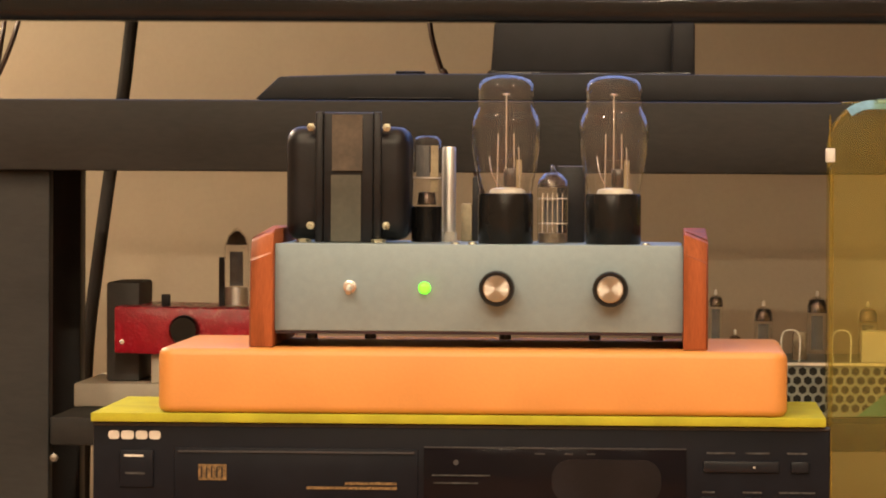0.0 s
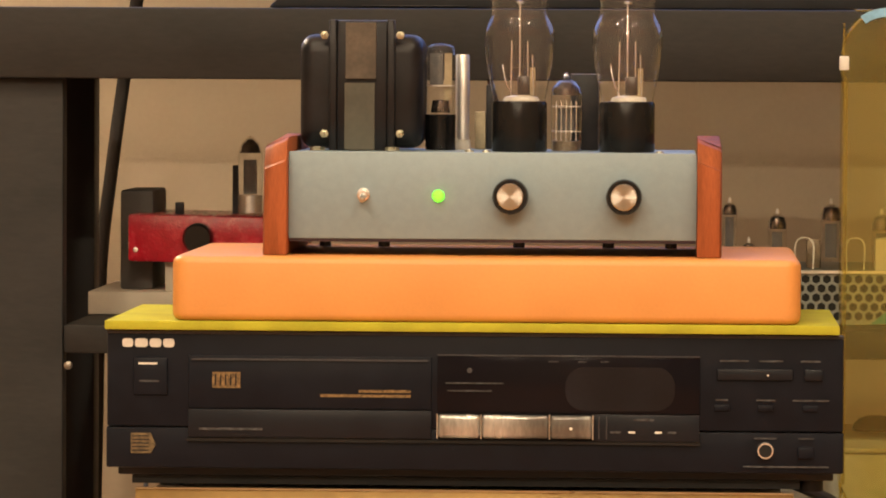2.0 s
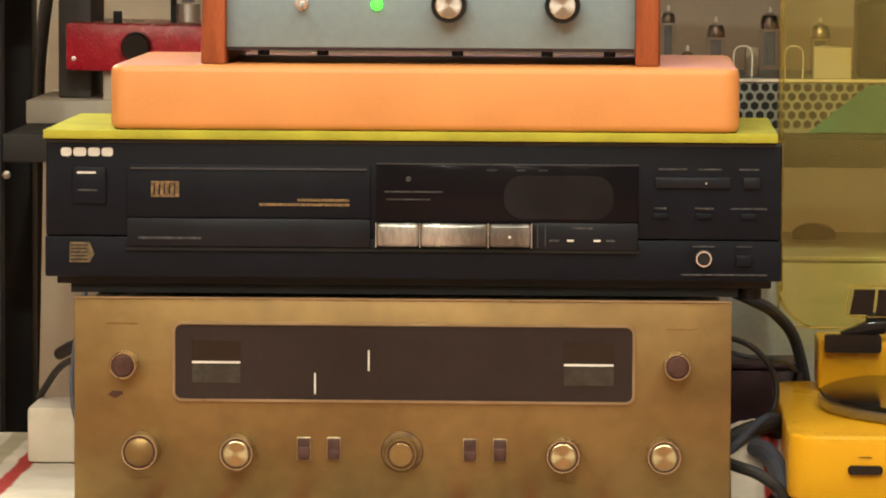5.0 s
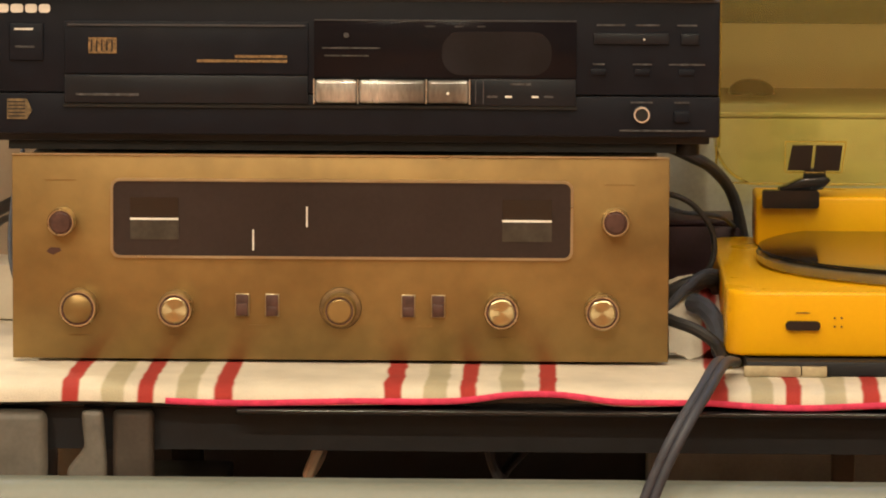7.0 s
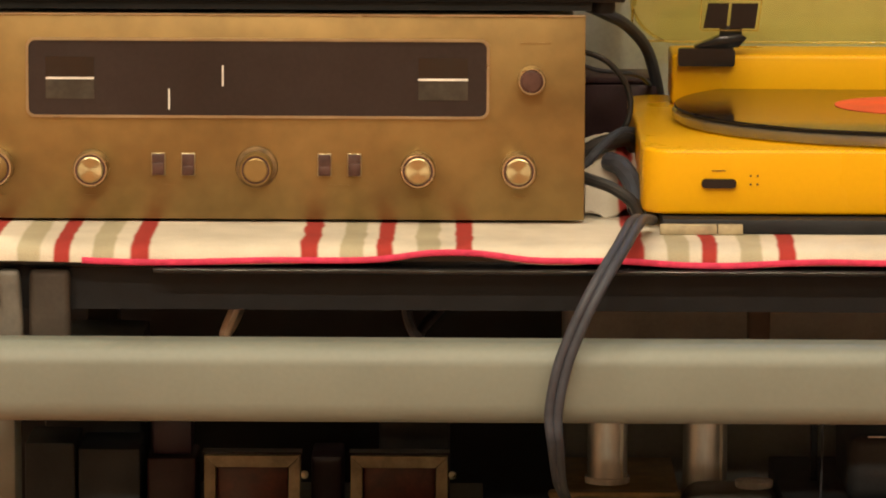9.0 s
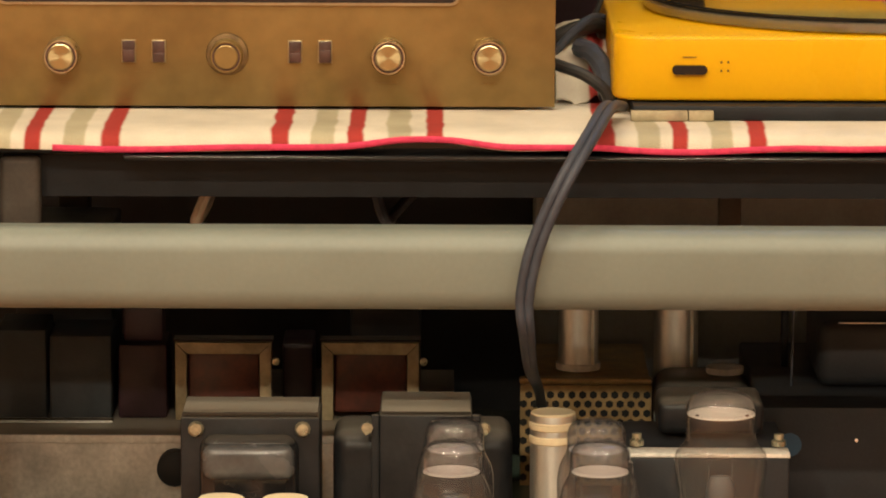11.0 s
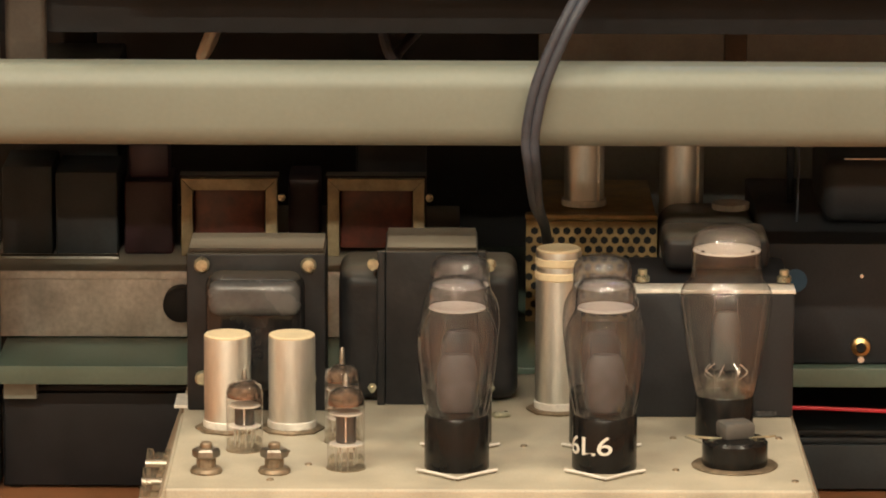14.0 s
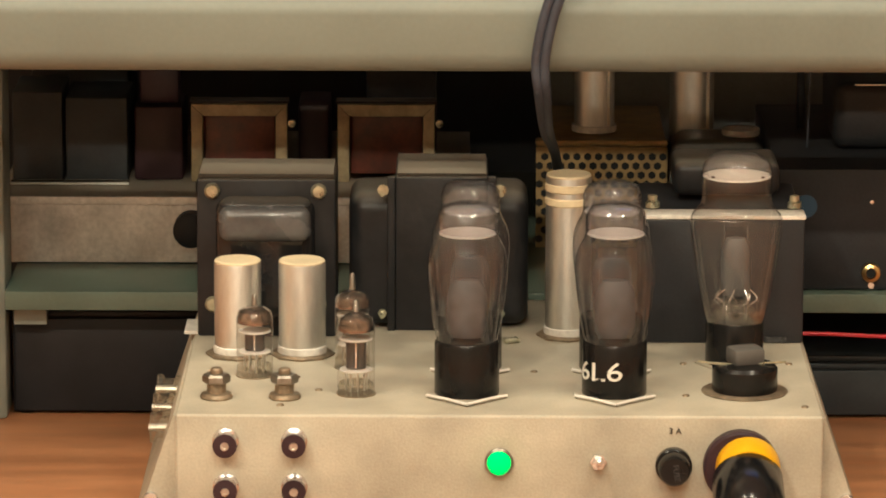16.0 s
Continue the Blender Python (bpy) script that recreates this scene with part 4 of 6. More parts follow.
for ya, yb in ((Y - 0.0020, Y - 0.0001),):
    fo, fi = [bm.verts.new((x, ya, z)) for x, z in outer], [bm.verts.new((x, ya, z)) for x, z in inner]
    bo, bi = [bm.verts.new((x, yb, z)) for x, z in outer], [bm.verts.new((x, yb, z)) for x, z in inner]
    n = len(fo)
    for i in range(n):
        j = (i + 1) % n
        bm.faces.new((fo[i], fo[j], fi[j], fi[i]))
        bm.faces.new((fo[i], bo[i], bo[j], fo[j]))
        bm.faces.new((fi[i], fi[j], bi[j], bi[i]))
bmesh.ops.recalc_face_normals(bm, faces=bm.faces)
part("window_rim", bm, "gold_trim", rc, "dull gold window rim")
for x0, x1 in ((-0.2488, -0.2204), (-0.0302, -0.0012)):
    me_ = part("meter", block(x0, x1, Y - 0.0014, Y - 0.0011, 0.4352, 0.4470), "meter_dark", dial, "", 0)
    part("meter_line", block(x0, x1, Y - 0.0018, Y - 0.0015, 0.4337, 0.4350), "label_white", me_, "pale meter line", 0)
    part("meter_face", block(x0, x1, Y - 0.0014, Y - 0.0011, 0.4222, 0.4336), "meter_face", dial, "", 0)
for x, z0, z1 in ((-0.1449, 0.4300, 0.4422), (-0.1764, 0.4162, 0.4284)):
    part("pointer", block(x - 0.0005, x + 0.0005, Y - 0.0020, Y - 0.0014, z0, z1), "label_white", dial, "white tuning pointer", 0)


def spun_knob(parent, x, z, r, cap, rim="gold_trim", depth=0.016, label=""):
    kn = part("knob", turned([(r * 0.98, 0), (r, 0.002), (r, depth - 0.0012), (r * 0.93, depth), (r * 0.86, depth), (r * 0.84, depth - 0.0008), (0, depth - 0.0008)], (x, Y - 0.0002, z), "-y", 40), rim, parent, label)
    # dark disc paints the shadow gap between rim and cap
    part("shadow_ring", turned([(r * 0.855, 0), (r * 0.855, 0.0004), (0, 0.0004)], (x, Y - 0.0002 - depth + 0.0008, z), "-y", 36), "brown_cap", kn)
    part("cap", turned([(r * 0.74, 0), (r * 0.74, 0.0010), (r * 0.66, 0.0016), (0, 0.0017)], (x, Y - 0.0002 - depth + 0.0006, z), "-y", 36), cap, kn)
    return kn


spun_knob(rc, -0.2885, 0.4330, 0.0081, "brown_cap", "knob_rim", 0.014, "silver knob with a brown cap")
spun_knob(rc, 0.0361, 0.4348, 0.0081, "brown_cap", "knob_rim", 0.014, "silver knob with a brown cap")
spun_knob(rc, -0.2790, 0.3820, 0.0112, "gold", "knob_rim", 0.012, "flat gold knob with a bright ring")
for x in (-0.2218, -0.0302, 0.0288):
    spun_knob(rc, x, 0.3820, 0.0104, "knob_gold", "knob_rim", 0.016, "spun brass knob")
worn = spun_knob(rc, -0.1251, 0.3822, 0.0096, "gold", "gold", 0.016, "dull worn gold knob")
part("skirt", turned([(0.0125, 0), (0.0120, 0.0015), (0.0098, 0.002), (0, 0.002)], (-0.1251, Y - 0.0002, 0.3822), "-y", 36), "gold_worn", worn)
for x, up in ((-0.1829, 0), (-0.1653, 1), (-0.0852, 1), (-0.0676, 0)):
    rec = part("switch", block(x - 0.0042, x + 0.0042, Y - 0.0014, Y - 0.0001, 0.3770, 0.3905, 0.0004), "gold_trim", rc, "small rocker switch")
    part("rocker", block(x - 0.0036, x + 0.0036, Y - (0.0030 if up else 0.0020), Y - 0.0015, 0.3775, 0.3900, 0.0006), "brown_cap", rec)
    part("rocker_step", block(x - 0.0034, x + 0.0034, Y - 0.0044, Y - (0.0031 if up else 0.0021), 0.3775, 0.3832 if up else 0.3850, 0.0006), "brown_cap", rec)
for x, w, z in ((-0.2218, 0.009, 0.3650), (-0.2790, 0.012, 0.3650), (-0.0302, 0.013, 0.3650), (0.0288, 0.009, 0.3650), (0.0385, 0.018, 0.4560), (-0.290, 0.018, 0.4570), (-0.174, 0.012, 0.3715), (-0.076, 0.012, 0.3715)):
    part("engraving", block(x - w / 2, x + w / 2, Y - 0.0004, Y - 0.0001, z - 0.0004, z + 0.0004), "gold", rc, "", 0)
part("stain", prism([(-0.2985, 0.4145), (-0.2945, 0.4125), (-0.2895, 0.4150), (-0.2905, 0.4168), (-0.2960, 0.4170)], Y - 0.0004, Y - 0.0001), "brown_cap", rc, "dark worn spot", 0)

# ---- slab and small amplifier on top ----
single("green_board", prism([(-0.336, 0.5655), (0.0935, 0.5655), (0.0935, 0.5708), (-0.336, 0.5708)], 2.764, 2.955, 0.0006), "green_felt", (-0.12, 2.85, 0.5655), "thin yellow-green felt board on the disc player", "board")
bm = prism(rounded(-0.2972, 0.0710, 2.766, 2.975, 0.010), 0.0, 0.038)
for v in bm.verts:
    v.co = (v.co.x, v.co.z, 0.5710 + v.co.y)
bmesh.ops.recalc_face_normals(bm, faces=bm.faces)
bmesh.ops.bevel(bm, geom=[e for e in bm.edges if abs(e.verts[0].co.z - e.verts[1].co.z) < 1e-5], offset=0.0045, segments=4, profile=0.5, affect="EDGES")
single("plinth_slab", bm, "orange", (-0.11, 2.87, 0.5710), "thick orange lacquered slab with rounded edges", "slab", smooth=50)

pa = thing("preamplifier", (-0.11, 2.86, 0.6092), "blue-grey tube preamplifier with reddish wooden cheeks", "amplifier")
part("front_plate", block(-0.2305, 0.0100, 2.790, 2.793, 0.6188, 0.6702, 0.0006), "blue_plate", pa)
part("chassis", block(-0.2300, 0.0095, 2.7932, 2.935, 0.6205, 0.6698, 0.001), "blue_plate", pa)
part("bottom_lip", block(-0.2300, 0.0095, 2.7905, 2.80, 0.6170, 0.6187), "maroon", pa, "", 0)
for x in (-0.21, -0.175, -0.095, -0.042, -0.005):
    part("bottom_screw", turned([(0.0035, 0), (0.0035, 0.0035), (0, 0.0035)], (x, 2.81, 0.6135), "z", 12), "black", pa)
for x0, x1 in ((-0.2448, -0.2307), (0.0102, 0.0246)):
    bm = prism([(2.780, 0.6092), (2.945, 0.6092), (2.945, 0.6785), (2.800, 0.6790), (2.7880, 0.6770), (2.780, 0.6660)], x0, x1, 0.0012)
    for v in bm.verts:
        out = (x0 + x1) / 2 < -0.1
        f_ = (v.co.y - x0) / (x1 - x0)
        f_ = 1 - f_ if out else f_
        z = v.co.z - (0.0055 * f_ if v.co.z > 0.66 and v.co.x < 2.81 else 0)
        v.co = (v.co.y, v.co.x + (0.006 * f_ if v.co.z > 0.665 and v.co.x < 2.80 else 0), z)
    bmesh.ops.recalc_face_normals(bm, faces=bm.faces)
    part("cheek", bm, "wood_red", pa, "reddish wooden cheek")
for x in (-0.0992, -0.0326):
    kn = part("knob", turned([(0.0100, 0), (0.0105, 0.001), (0.0105, 0.013), (0.0098, 0.0145), (0.0086, 0.0145), (0, 0.0143)], (x, 2.7898, 0.6445), "-y", 40), "black_gloss", pa, "black knob with a spun silver face")
    part("knob_face", turned([(0.0078, 0), (0.0078, 0.0005), (0.0072, 0.001), (0, 0.0010)], (x, 2.7898 - 0.0144, 0.6445), "-y", 36), "spun_silver", kn, "spun silver face")
led = part("indicator", turned([(0.0036, 0), (0.0034, 0.0015), (0.0022, 0.0032), (0, 0.0038)], (-0.1420, 2.7898, 0.6443), "-y", 24), "led_green", pa, "lit green indicator")
tg = part("toggle", turned([(0.0038, 0), (0.0038, 0.0015), (0.0028, 0.0018), (0.0026, 0.005), (0, 0.005)], (-0.1861, 2.7898, 0.6449), "-y", 20), "chrome", pa, "small chrome toggle")
part("lever", turned([(0.0013, 0), (0.0018, 0.008), (0, 0.0095)], (-0.1861, 2.7850, 0.6449), "-y", 12, 20), "silver", tg)


def bell_transformer(parent, name, x0, x1, c0, c1, y0, y1, z0, zb, zc, label, skin="trafo"):
    """A laminated core standing between two rounded end bells to its left and right."""
    tr = part(name, block(c0, c1, y0 - 0.004, y1, z0, zc, 0.0012), skin, parent, label)
    for a, b, side in ((x0, c0 - 0.0001, 1), (c1 + 0.0001, x1, -1)):
        r = min(0.012, (b - a) * 0.8)
        bm = prism([(q, z) for q, z in rounded(y0, y1, z0 + 0.001, zb, 0.011)], a, b)
        for v in bm.verts:
            v.co = (v.co.y, v.co.x, v.co.z)
        bmesh.ops.recalc_face_normals(bm, faces=bm.faces)
        outer_x = a if side > 0 else b
        bmesh.ops.bevel(bm, geom=[e for e in bm.edges if all(abs(v.co.x - outer_x) < 1e-6 for v in e.verts)], offset=r * 0.7, segments=5, profile=0.5, affect="EDGES")
        part("end_bell", bm, skin, tr, "black rounded end bell", 60)
        f = c0 - 0.0 if side > 0 else c1
        part("flange", block(f - 0.0045 if side > 0 else f, f if side > 0 else f + 0.0045, y0 - 0.0055, y0 - 0.0002, z0, zc + 0.0002, 0.0006), skin, tr)
        for z in (zc - 0.009, z0 + 0.010):
            xb = c0 - 0.0075 if side > 0 else c1 + 0.0075
            part("nut", turned([(0.0026, 0), (0.0026, 0.0022), (0.0013, 0.0024), (0.0013, 0.0105), (0, 0.0108)], (xb, y0 - 0.001, z), "-y", 6), "bolt", tr)
    return tr


tr = bell_transformer(pa, "transformer", -0.2285, -0.1545, -0.2060, -0.1755, 2.845, 2.90, 0.6700, 0.7395, 0.7480, "black power transformer with rounded end bells", "bell_black")
part("stack_label", block(-0.2005, -0.1822, 2.8385, 2.8405, 0.7130, 0.7465), "brown_label", tr, "brown stack plate", 0)
part("stack_label", block(-0.2010, -0.1830, 2.8385, 2.8405, 0.6705, 0.7105), "olive_label", tr, "olive stack plate", 0)
for x in (-0.217, -0.172):
    part("mounting_nut", turned([(0.0045, 0), (0.0045, 0.002), (0, 0.0025)], (x, 2.835, 0.6700), "z", 6), "bolt", tr)


def st_tube(parent, at, rb, hb, prof, glass_mat, label, plate_z, plate_w, mica_z, mica_r, name="tube"):
    """Shouldered glass tube: bakelite base, bulb, plate, mica disc, stem and support wires."""
    x, y, z = at
    base = part(name, turned([(rb * 0.97, 0), (rb, 0.001), (rb, hb - 0.0015), (rb * 0.96, hb), (0, hb)], at, "z", 36), "bakelite", parent, label)
    part("bulb", shell([(r, z + h) for r, h in prof], (x, y, 0), 48), glass_mat, base, "clear shouldered glass bulb", 80)
    if plate_w:
        part("plate", turned([(plate_w * 0.8, plate_z[0]), (plate_w, plate_z[0] + 0.004), (plate_w, plate_z[1] - 0.012), (plate_w * 0.9, plate_z[1] - 0.005), (plate_w * 0.62, plate_z[1] - 0.001), (0, plate_z[1])], (x, y, z), "z", 20, 0, 0.55), "plate", base, "grey metal plate")
    if mica_r:
        part("mica", turned([(mica_r, mica_z), (mica_r, mica_z + 0.0006), (0, mica_z + 0.0006)], (x, y, z), "z", 32), "mica", base, "pale mica disc")
    for s in (-1, 1) if plate_w else ():
        part("support_wire", sweep([(x + s * plate_w * 0.75, y, z + hb), (x + s * plate_w * 0.75, y, z + plate_z[1] + 0.006)], 0.0004, 6, 1, 2), "plate", base)
    return base


TOP_BULB = [(0.0155, 0.0297), (0.0166, 0.036), (0.0183, 0.0446), (0.0200, 0.055), (0.0210, 0.0640), (0.0210, 0.0690), (0.0204, 0.0730), (0.0190, 0.0765), (0.0176, 0.0790), (0.0169, 0.0820), (0.0168, 0.088), (0.0168, 0.0925), (0.0160, 0.0955), (0.0138, 0.0982), (0.0095, 0.0998), (0.0045, 0.1006), (0, 0.1008)]
for x in (-0.0962, -0.0318):
    t_ = st_tube(pa, (x, 2.84, 0.6699), 0.0166, 0.0300, TOP_BULB, "glass", "large shouldered tube on a black base", (0.040, 0.072), 0.0, 0.0, 0.0)
    part("stem", turned([(0.0110, 0.0303), (0.0100, 0.0325), (0.006, 0.0335), (0, 0.0337)], (x + 0.001, 2.84, 0.6699), "z", 24, 0, 0.5), "stem", t_, "pale pressed glass stem")
    for dx, dy, h0, h1, r in ((-0.0052, 0.0, 0.033, 0.066, 0.0005), (0.0052, 0.0, 0.033, 0.066, 0.0005), (0.0085, -0.004, 0.034, 0.058, 0.0004), (0.0, 0.003, 0.033, 0.090, 0.0005)):
        part("support_wire", sweep([(x + dx, 2.84 + dy, 0.6699 + h0), (x + dx * 0.9, 2.84 + dy, 0.6699 + h1)], r, 8, 1, 3), "chrome", t_)
    part("plate", turned([(0.0036, 0.0340), (0.0044, 0.0350), (0.0044, 0.0440), (0.0036, 0.0450), (0, 0.0450)], (x + 0.0030, 2.84, 0.6699), "z", 20, 0, 0.6), "plate_dark", t_, "tarnished metal plate")
    # tan strip painted in for the wall refracted through the lower bulb
    part("refraction_strip", block(x + 0.0062, x + 0.0095, 2.838, 2.8388, 0.7030, 0.7200), "frame_tan", t_, "", 0)
    part("mica", turned([(0.0068, 0.0500), (0.0068, 0.0506), (0, 0.0506)], (x + 0.002, 2.84, 0.6699), "z", 24), "clear", t_)
    part("getter_cup", turned([(0.0022, 0.0885), (0.0026, 0.0890), (0.0026, 0.0900), (0, 0.0902)], (x, 2.843, 0.6699), "z", 16), "chrome", t_)
    part("lead_wire", sweep([(x - 0.004, 2.835, 0.7035), (x - 0.008, 2.833, 0.712), (x - 0.010, 2.834, 0.722)], 0.0004, 6), "chrome", t_)
sm = part("tube", turned([(0.0092, 0), (0.0095, 0.0215), (0, 0.0215)], (-0.1455, 2.88, 0.6699), "z", 28), "bakelite", pa, "small straight glass tube")
part("bulb", shell([(0.0090, 0.6912), (0.0092, 0.725), (0.0085, 0.7315), (0.006, 0.7338), (0, 0.7345)], (-0.1455, 2.88, 0), 32), "glass", sm, "", 80)
part("plate", block(-0.1520, -0.1440, 2.878, 2.882, 0.7095, 0.7285), "plate", sm, "", 0)
part("screen_plate", block(-0.1430, -0.1385, 2.876, 2.880, 0.7000, 0.7285), "frame_tan", sm, "", 0)
part("mica", turned([(0.0086, 0.7085), (0.0086, 0.7092), (0, 0.7092)], (-0.1455, 2.88, 0), "z", 20), "mica", sm)
part("getter", turned([(0.006, 0.6925), (0.005, 0.700), (0, 0.7005)], (-0.1455, 2.88, 0), "z", 16), "getter_dark", sm)
cp = part("capacitor", turned([(0.0042, 0), (0.0042, 0.0565), (0.0036, 0.058), (0, 0.058)], (-0.1330, 2.90, 0.6699), "z", 24), "alu", pa, "slim silver capacitor")
part("collar", turned([(0.0050, 0), (0.0050, 0.006), (0, 0.006)], (-0.1330, 2.90, 0.6699), "z", 20), "stem", cp)
part("terminal_block", block(-0.1262, -0.1195, 2.915, 2.925, 0.6699, 0.693, 0.0006), "frame_tan", pa)
part("output_transformer", block(-0.1192, -0.1145, 2.915, 2.93, 0.6699, 0.7095, 0.0006), "trafo", pa)
part("rear_transformer", block(-0.0670, -0.0500, 2.895, 2.93, 0.6699, 0.7165, 0.001), "trafo", pa)
nv = part("small_tube", shell([(0.0092, 0.6702), (0.0094, 0.702), (0.0088, 0.7075), (0.0055, 0.7115), (0.0015, 0.7135), (0.0012, 0.7165), (0, 0.7175)], (-0.0686, 2.86, 0), 32), "glass", pa, "small clear miniature tube", 80)
part("getter_flash", turned([(0.0088, 0.7035), (0.0082, 0.7082), (0.005, 0.7115), (0, 0.7125)], (-0.0686, 2.86, 0), "z", 24), "getter_dark", nv)
for k in range(5):
    part("grid_wire", sweep([(-0.0745 + 0.003 * k, 2.853, 0.6765), (-0.0745 + 0.003 * k, 2.853, 0.7000)], 0.0004, 6, 1, 2), "chrome", nv)
for z in (0.6815, 0.6965):
    part("mica", turned([(0.0089, z), (0.0089, z + 0.0006), (0, z + 0.0006)], (-0.0686, 2.86, 0), "z", 24), "mica", nv)
part("plate", block(-0.0735, -0.0637, 2.8575, 2.8625, 0.6825, 0.6955), "plate", nv, "", 0)
part("pin_base", turned([(0.0085, 0.6702), (0.0085, 0.676), (0, 0.676)], (-0.0686, 2.86, 0), "z", 20), "copper", nv)
for x in (-0.1145, -0.012, -0.1245):
    part("top_screw", turned([(0.0028, 0), (0.0024, 0.0012), (0, 0.0015)], (x, 2.805, 0.6699), "z", 10), "bolt", pa)

CASE_TOP = 0.4697

# ---- yellow turntable ----
tt = thing("turntable", (0.28, 2.89, 0.3492), "bright yellow turntable with its yellow clear lid standing open", "turntable")
bm = prism(rounded(0.1010, 0.4610, 2.742, 3.045, 0.018), 0, 0.038)
for v in bm.verts:
    v.co = (v.co.x, v.co.z, 0.3590 + v.co.y)
bmesh.ops.recalc_face_normals(bm, faces=bm.faces)
bmesh.ops.bevel(bm, geom=[e for e in bm.edges if abs(e.verts[0].co.z - e.verts[1].co.z) < 1e-5], offset=0.0022, segments=3, profile=0.5, affect="EDGES")
plinth = part("plinth", bm, "yellow", tt, "", 50)
# black block reaching past the plinth front to widen the dark band
part("under_block", block(0.112, 0.452, 2.7280, 3.035, 0.3494, 0.3580, 0.001), "black", tt, "black block under the plinth")
part("front_foot", block(0.1105, 0.1435, 2.7240, 2.7279, 0.3494, 0.3555, 0.0006), "frame_tan", tt, "pale front foot")
part("front_foot", block(0.1440, 0.1585, 2.7240, 2.7279, 0.3494, 0.3555, 0.0006), "frame_tan", tt)
part("switch", prism(rounded(0.1350, 0.1552, 0.3748, 0.3802, 0.0024), 2.7385, 2.7418), "black_gloss", tt, "black pill-shaped switch")
for x, z in ((0.1636, 0.3818), (0.1676, 0.3818), (0.1636, 0.3768), (0.1676, 0.3768)):
    part("marking", block(x - 0.0006, x + 0.0006, 2.7414, 2.7418, z - 0.0006, z + 0.0006), "cable_brown", tt, "", 0)
part("marking", block(0.141, 0.149, 2.7414, 2.7418, 0.3845, 0.3850), "cable_brown", tt, "", 0)
part("rear_bar", block(0.1275, 0.4600, 2.985, 3.044, 0.3972, 0.4290, 0.0025, 3), "yellow", tt, "raised yellow rear bar")
part("hinge", prism(rounded(0.1310, 0.1668, 0.4222, 0.4335, 0.002), 2.976, 2.9845), "black_gloss", tt, "black lid hinge")
br = part("arm_rest", prism([(0.141, 0.4335), (0.1690, 0.4335), (0.1745, 0.4395), (0.1700, 0.4420), (0.1570, 0.4405)], 2.982, 2.998, 0.0005), "black_gloss", tt, "black wedge-shaped arm rest")
part("neck", block(0.1575, 0.1715, 2.986, 2.996, 0.4405, 0.4465, 0.0006), "black", br)
part("dark_plate", prism([(0.1470, 0.4455), (0.1615, 0.4455), (0.1630, 0.4612), (0.1500, 0.4612)], 2.984, 2.990), "black_gloss", br, "", 0)
part("dark_plate", prism([(0.1635, 0.4455), (0.1795, 0.4455), (0.1815, 0.4612), (0.1650, 0.4612)], 2.984, 2.990), "black_gloss", br, "", 0)
clf = part("clear_frame", block(0.1455, 0.1815, 2.9825, 2.9837, 0.4440, 0.4449), "lid_edge", br, "thin yellow frame")
part("frame_bar", block(0.1450, 0.1840, 2.9825, 2.9837, 0.4634, 0.4643), "lid_edge", clf)
part("frame_bar", prism([(0.1447, 0.4450), (0.1456, 0.4450), (0.1459, 0.4633), (0.1450, 0.4633)], 2.9825, 2.9837), "lid_edge", clf, "", 0)
part("frame_bar", prism([(0.1806, 0.4450), (0.1815, 0.4450), (0.1840, 0.4633), (0.1831, 0.4633)], 2.9825, 2.9837), "lid_edge", clf, "", 0)
cx, cy = 0.2735, 2.893
pl = part("platter", turned([(0.130, 0.3975), (0.1485, 0.3985), (0.1495, 0.400), (0.1495, 0.4035), (0.148, 0.4042), (0, 0.4042)], (cx, cy, 0), "z", 96), "acrylic_rim", tt, "clear acrylic platter")
part("mat", turned([(0.1462, 0.4043), (0.1462, 0.4056), (0, 0.4056)], (cx, cy, 0), "z", 96), "black", tt)
part("spindle", turned([(0.0035, 0.4076), (0.0034, 0.413), (0, 0.4145)], (cx, cy, 0), "z", 16), "chrome", tt)
lid = part("lid", prism(rounded(0.1045, 0.4575, 0.4235, 0.7605, 0.030), 3.112, 3.1145), "lid", tt, "yellow clear acrylic lid standing open")
part("lid_side", block(0.1045, 0.1070, 3.05, 3.1118, 0.4535, 0.7160, 0.0006), "lid", lid)
part("lid_side", block(0.4550, 0.4575, 3.05, 3.1118, 0.4455, 0.7385, 0.0006), "lid", lid)
part("lid_end", block(0.1345, 0.4275, 3.05, 3.1118, 0.7580, 0.7605, 0.0006), "lid", lid)
# thin rod in a brighter yellow paints the glow of the acrylic edge
part("lid_rim", sweep([(x, 3.111, z) for x, z in rounded(0.1062, 0.4558, 0.4252, 0.7588, 0.029, 6)] + [(0.4538, 3.111, 0.737)], 0.0007, 8, 1.0, 2), "lid_edge", lid)
# the blue reflection on the lid's top edge, put into a coloured strip
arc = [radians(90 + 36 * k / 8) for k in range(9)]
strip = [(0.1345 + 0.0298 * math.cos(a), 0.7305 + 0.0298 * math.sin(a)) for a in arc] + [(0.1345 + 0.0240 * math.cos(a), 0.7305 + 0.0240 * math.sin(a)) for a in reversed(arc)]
part("edge_reflection", prism([(0.4275, 0.7603)] + strip + [(0.4275, 0.7545)], 3.1085, 3.1105), "reflection_blue", lid, "pale blue reflection painted along the lid edge", 0)
part("hinge_tag", block(0.1015, 0.1075, 3.045, 3.052, 0.7195, 0.7285, 0.0006), "label_white", lid, "small white tab")
record = thing("record", (cx, cy, 0.4057), "black vinyl record with a red label on the platter", "record")
part("disc", turned([(0.1478, 0.4058), (0.1485, 0.4064), (0.1478, 0.4072), (0.051, 0.4070), (0, 0.4070)], (cx, cy, 0), "z", 96), "vinyl", record)
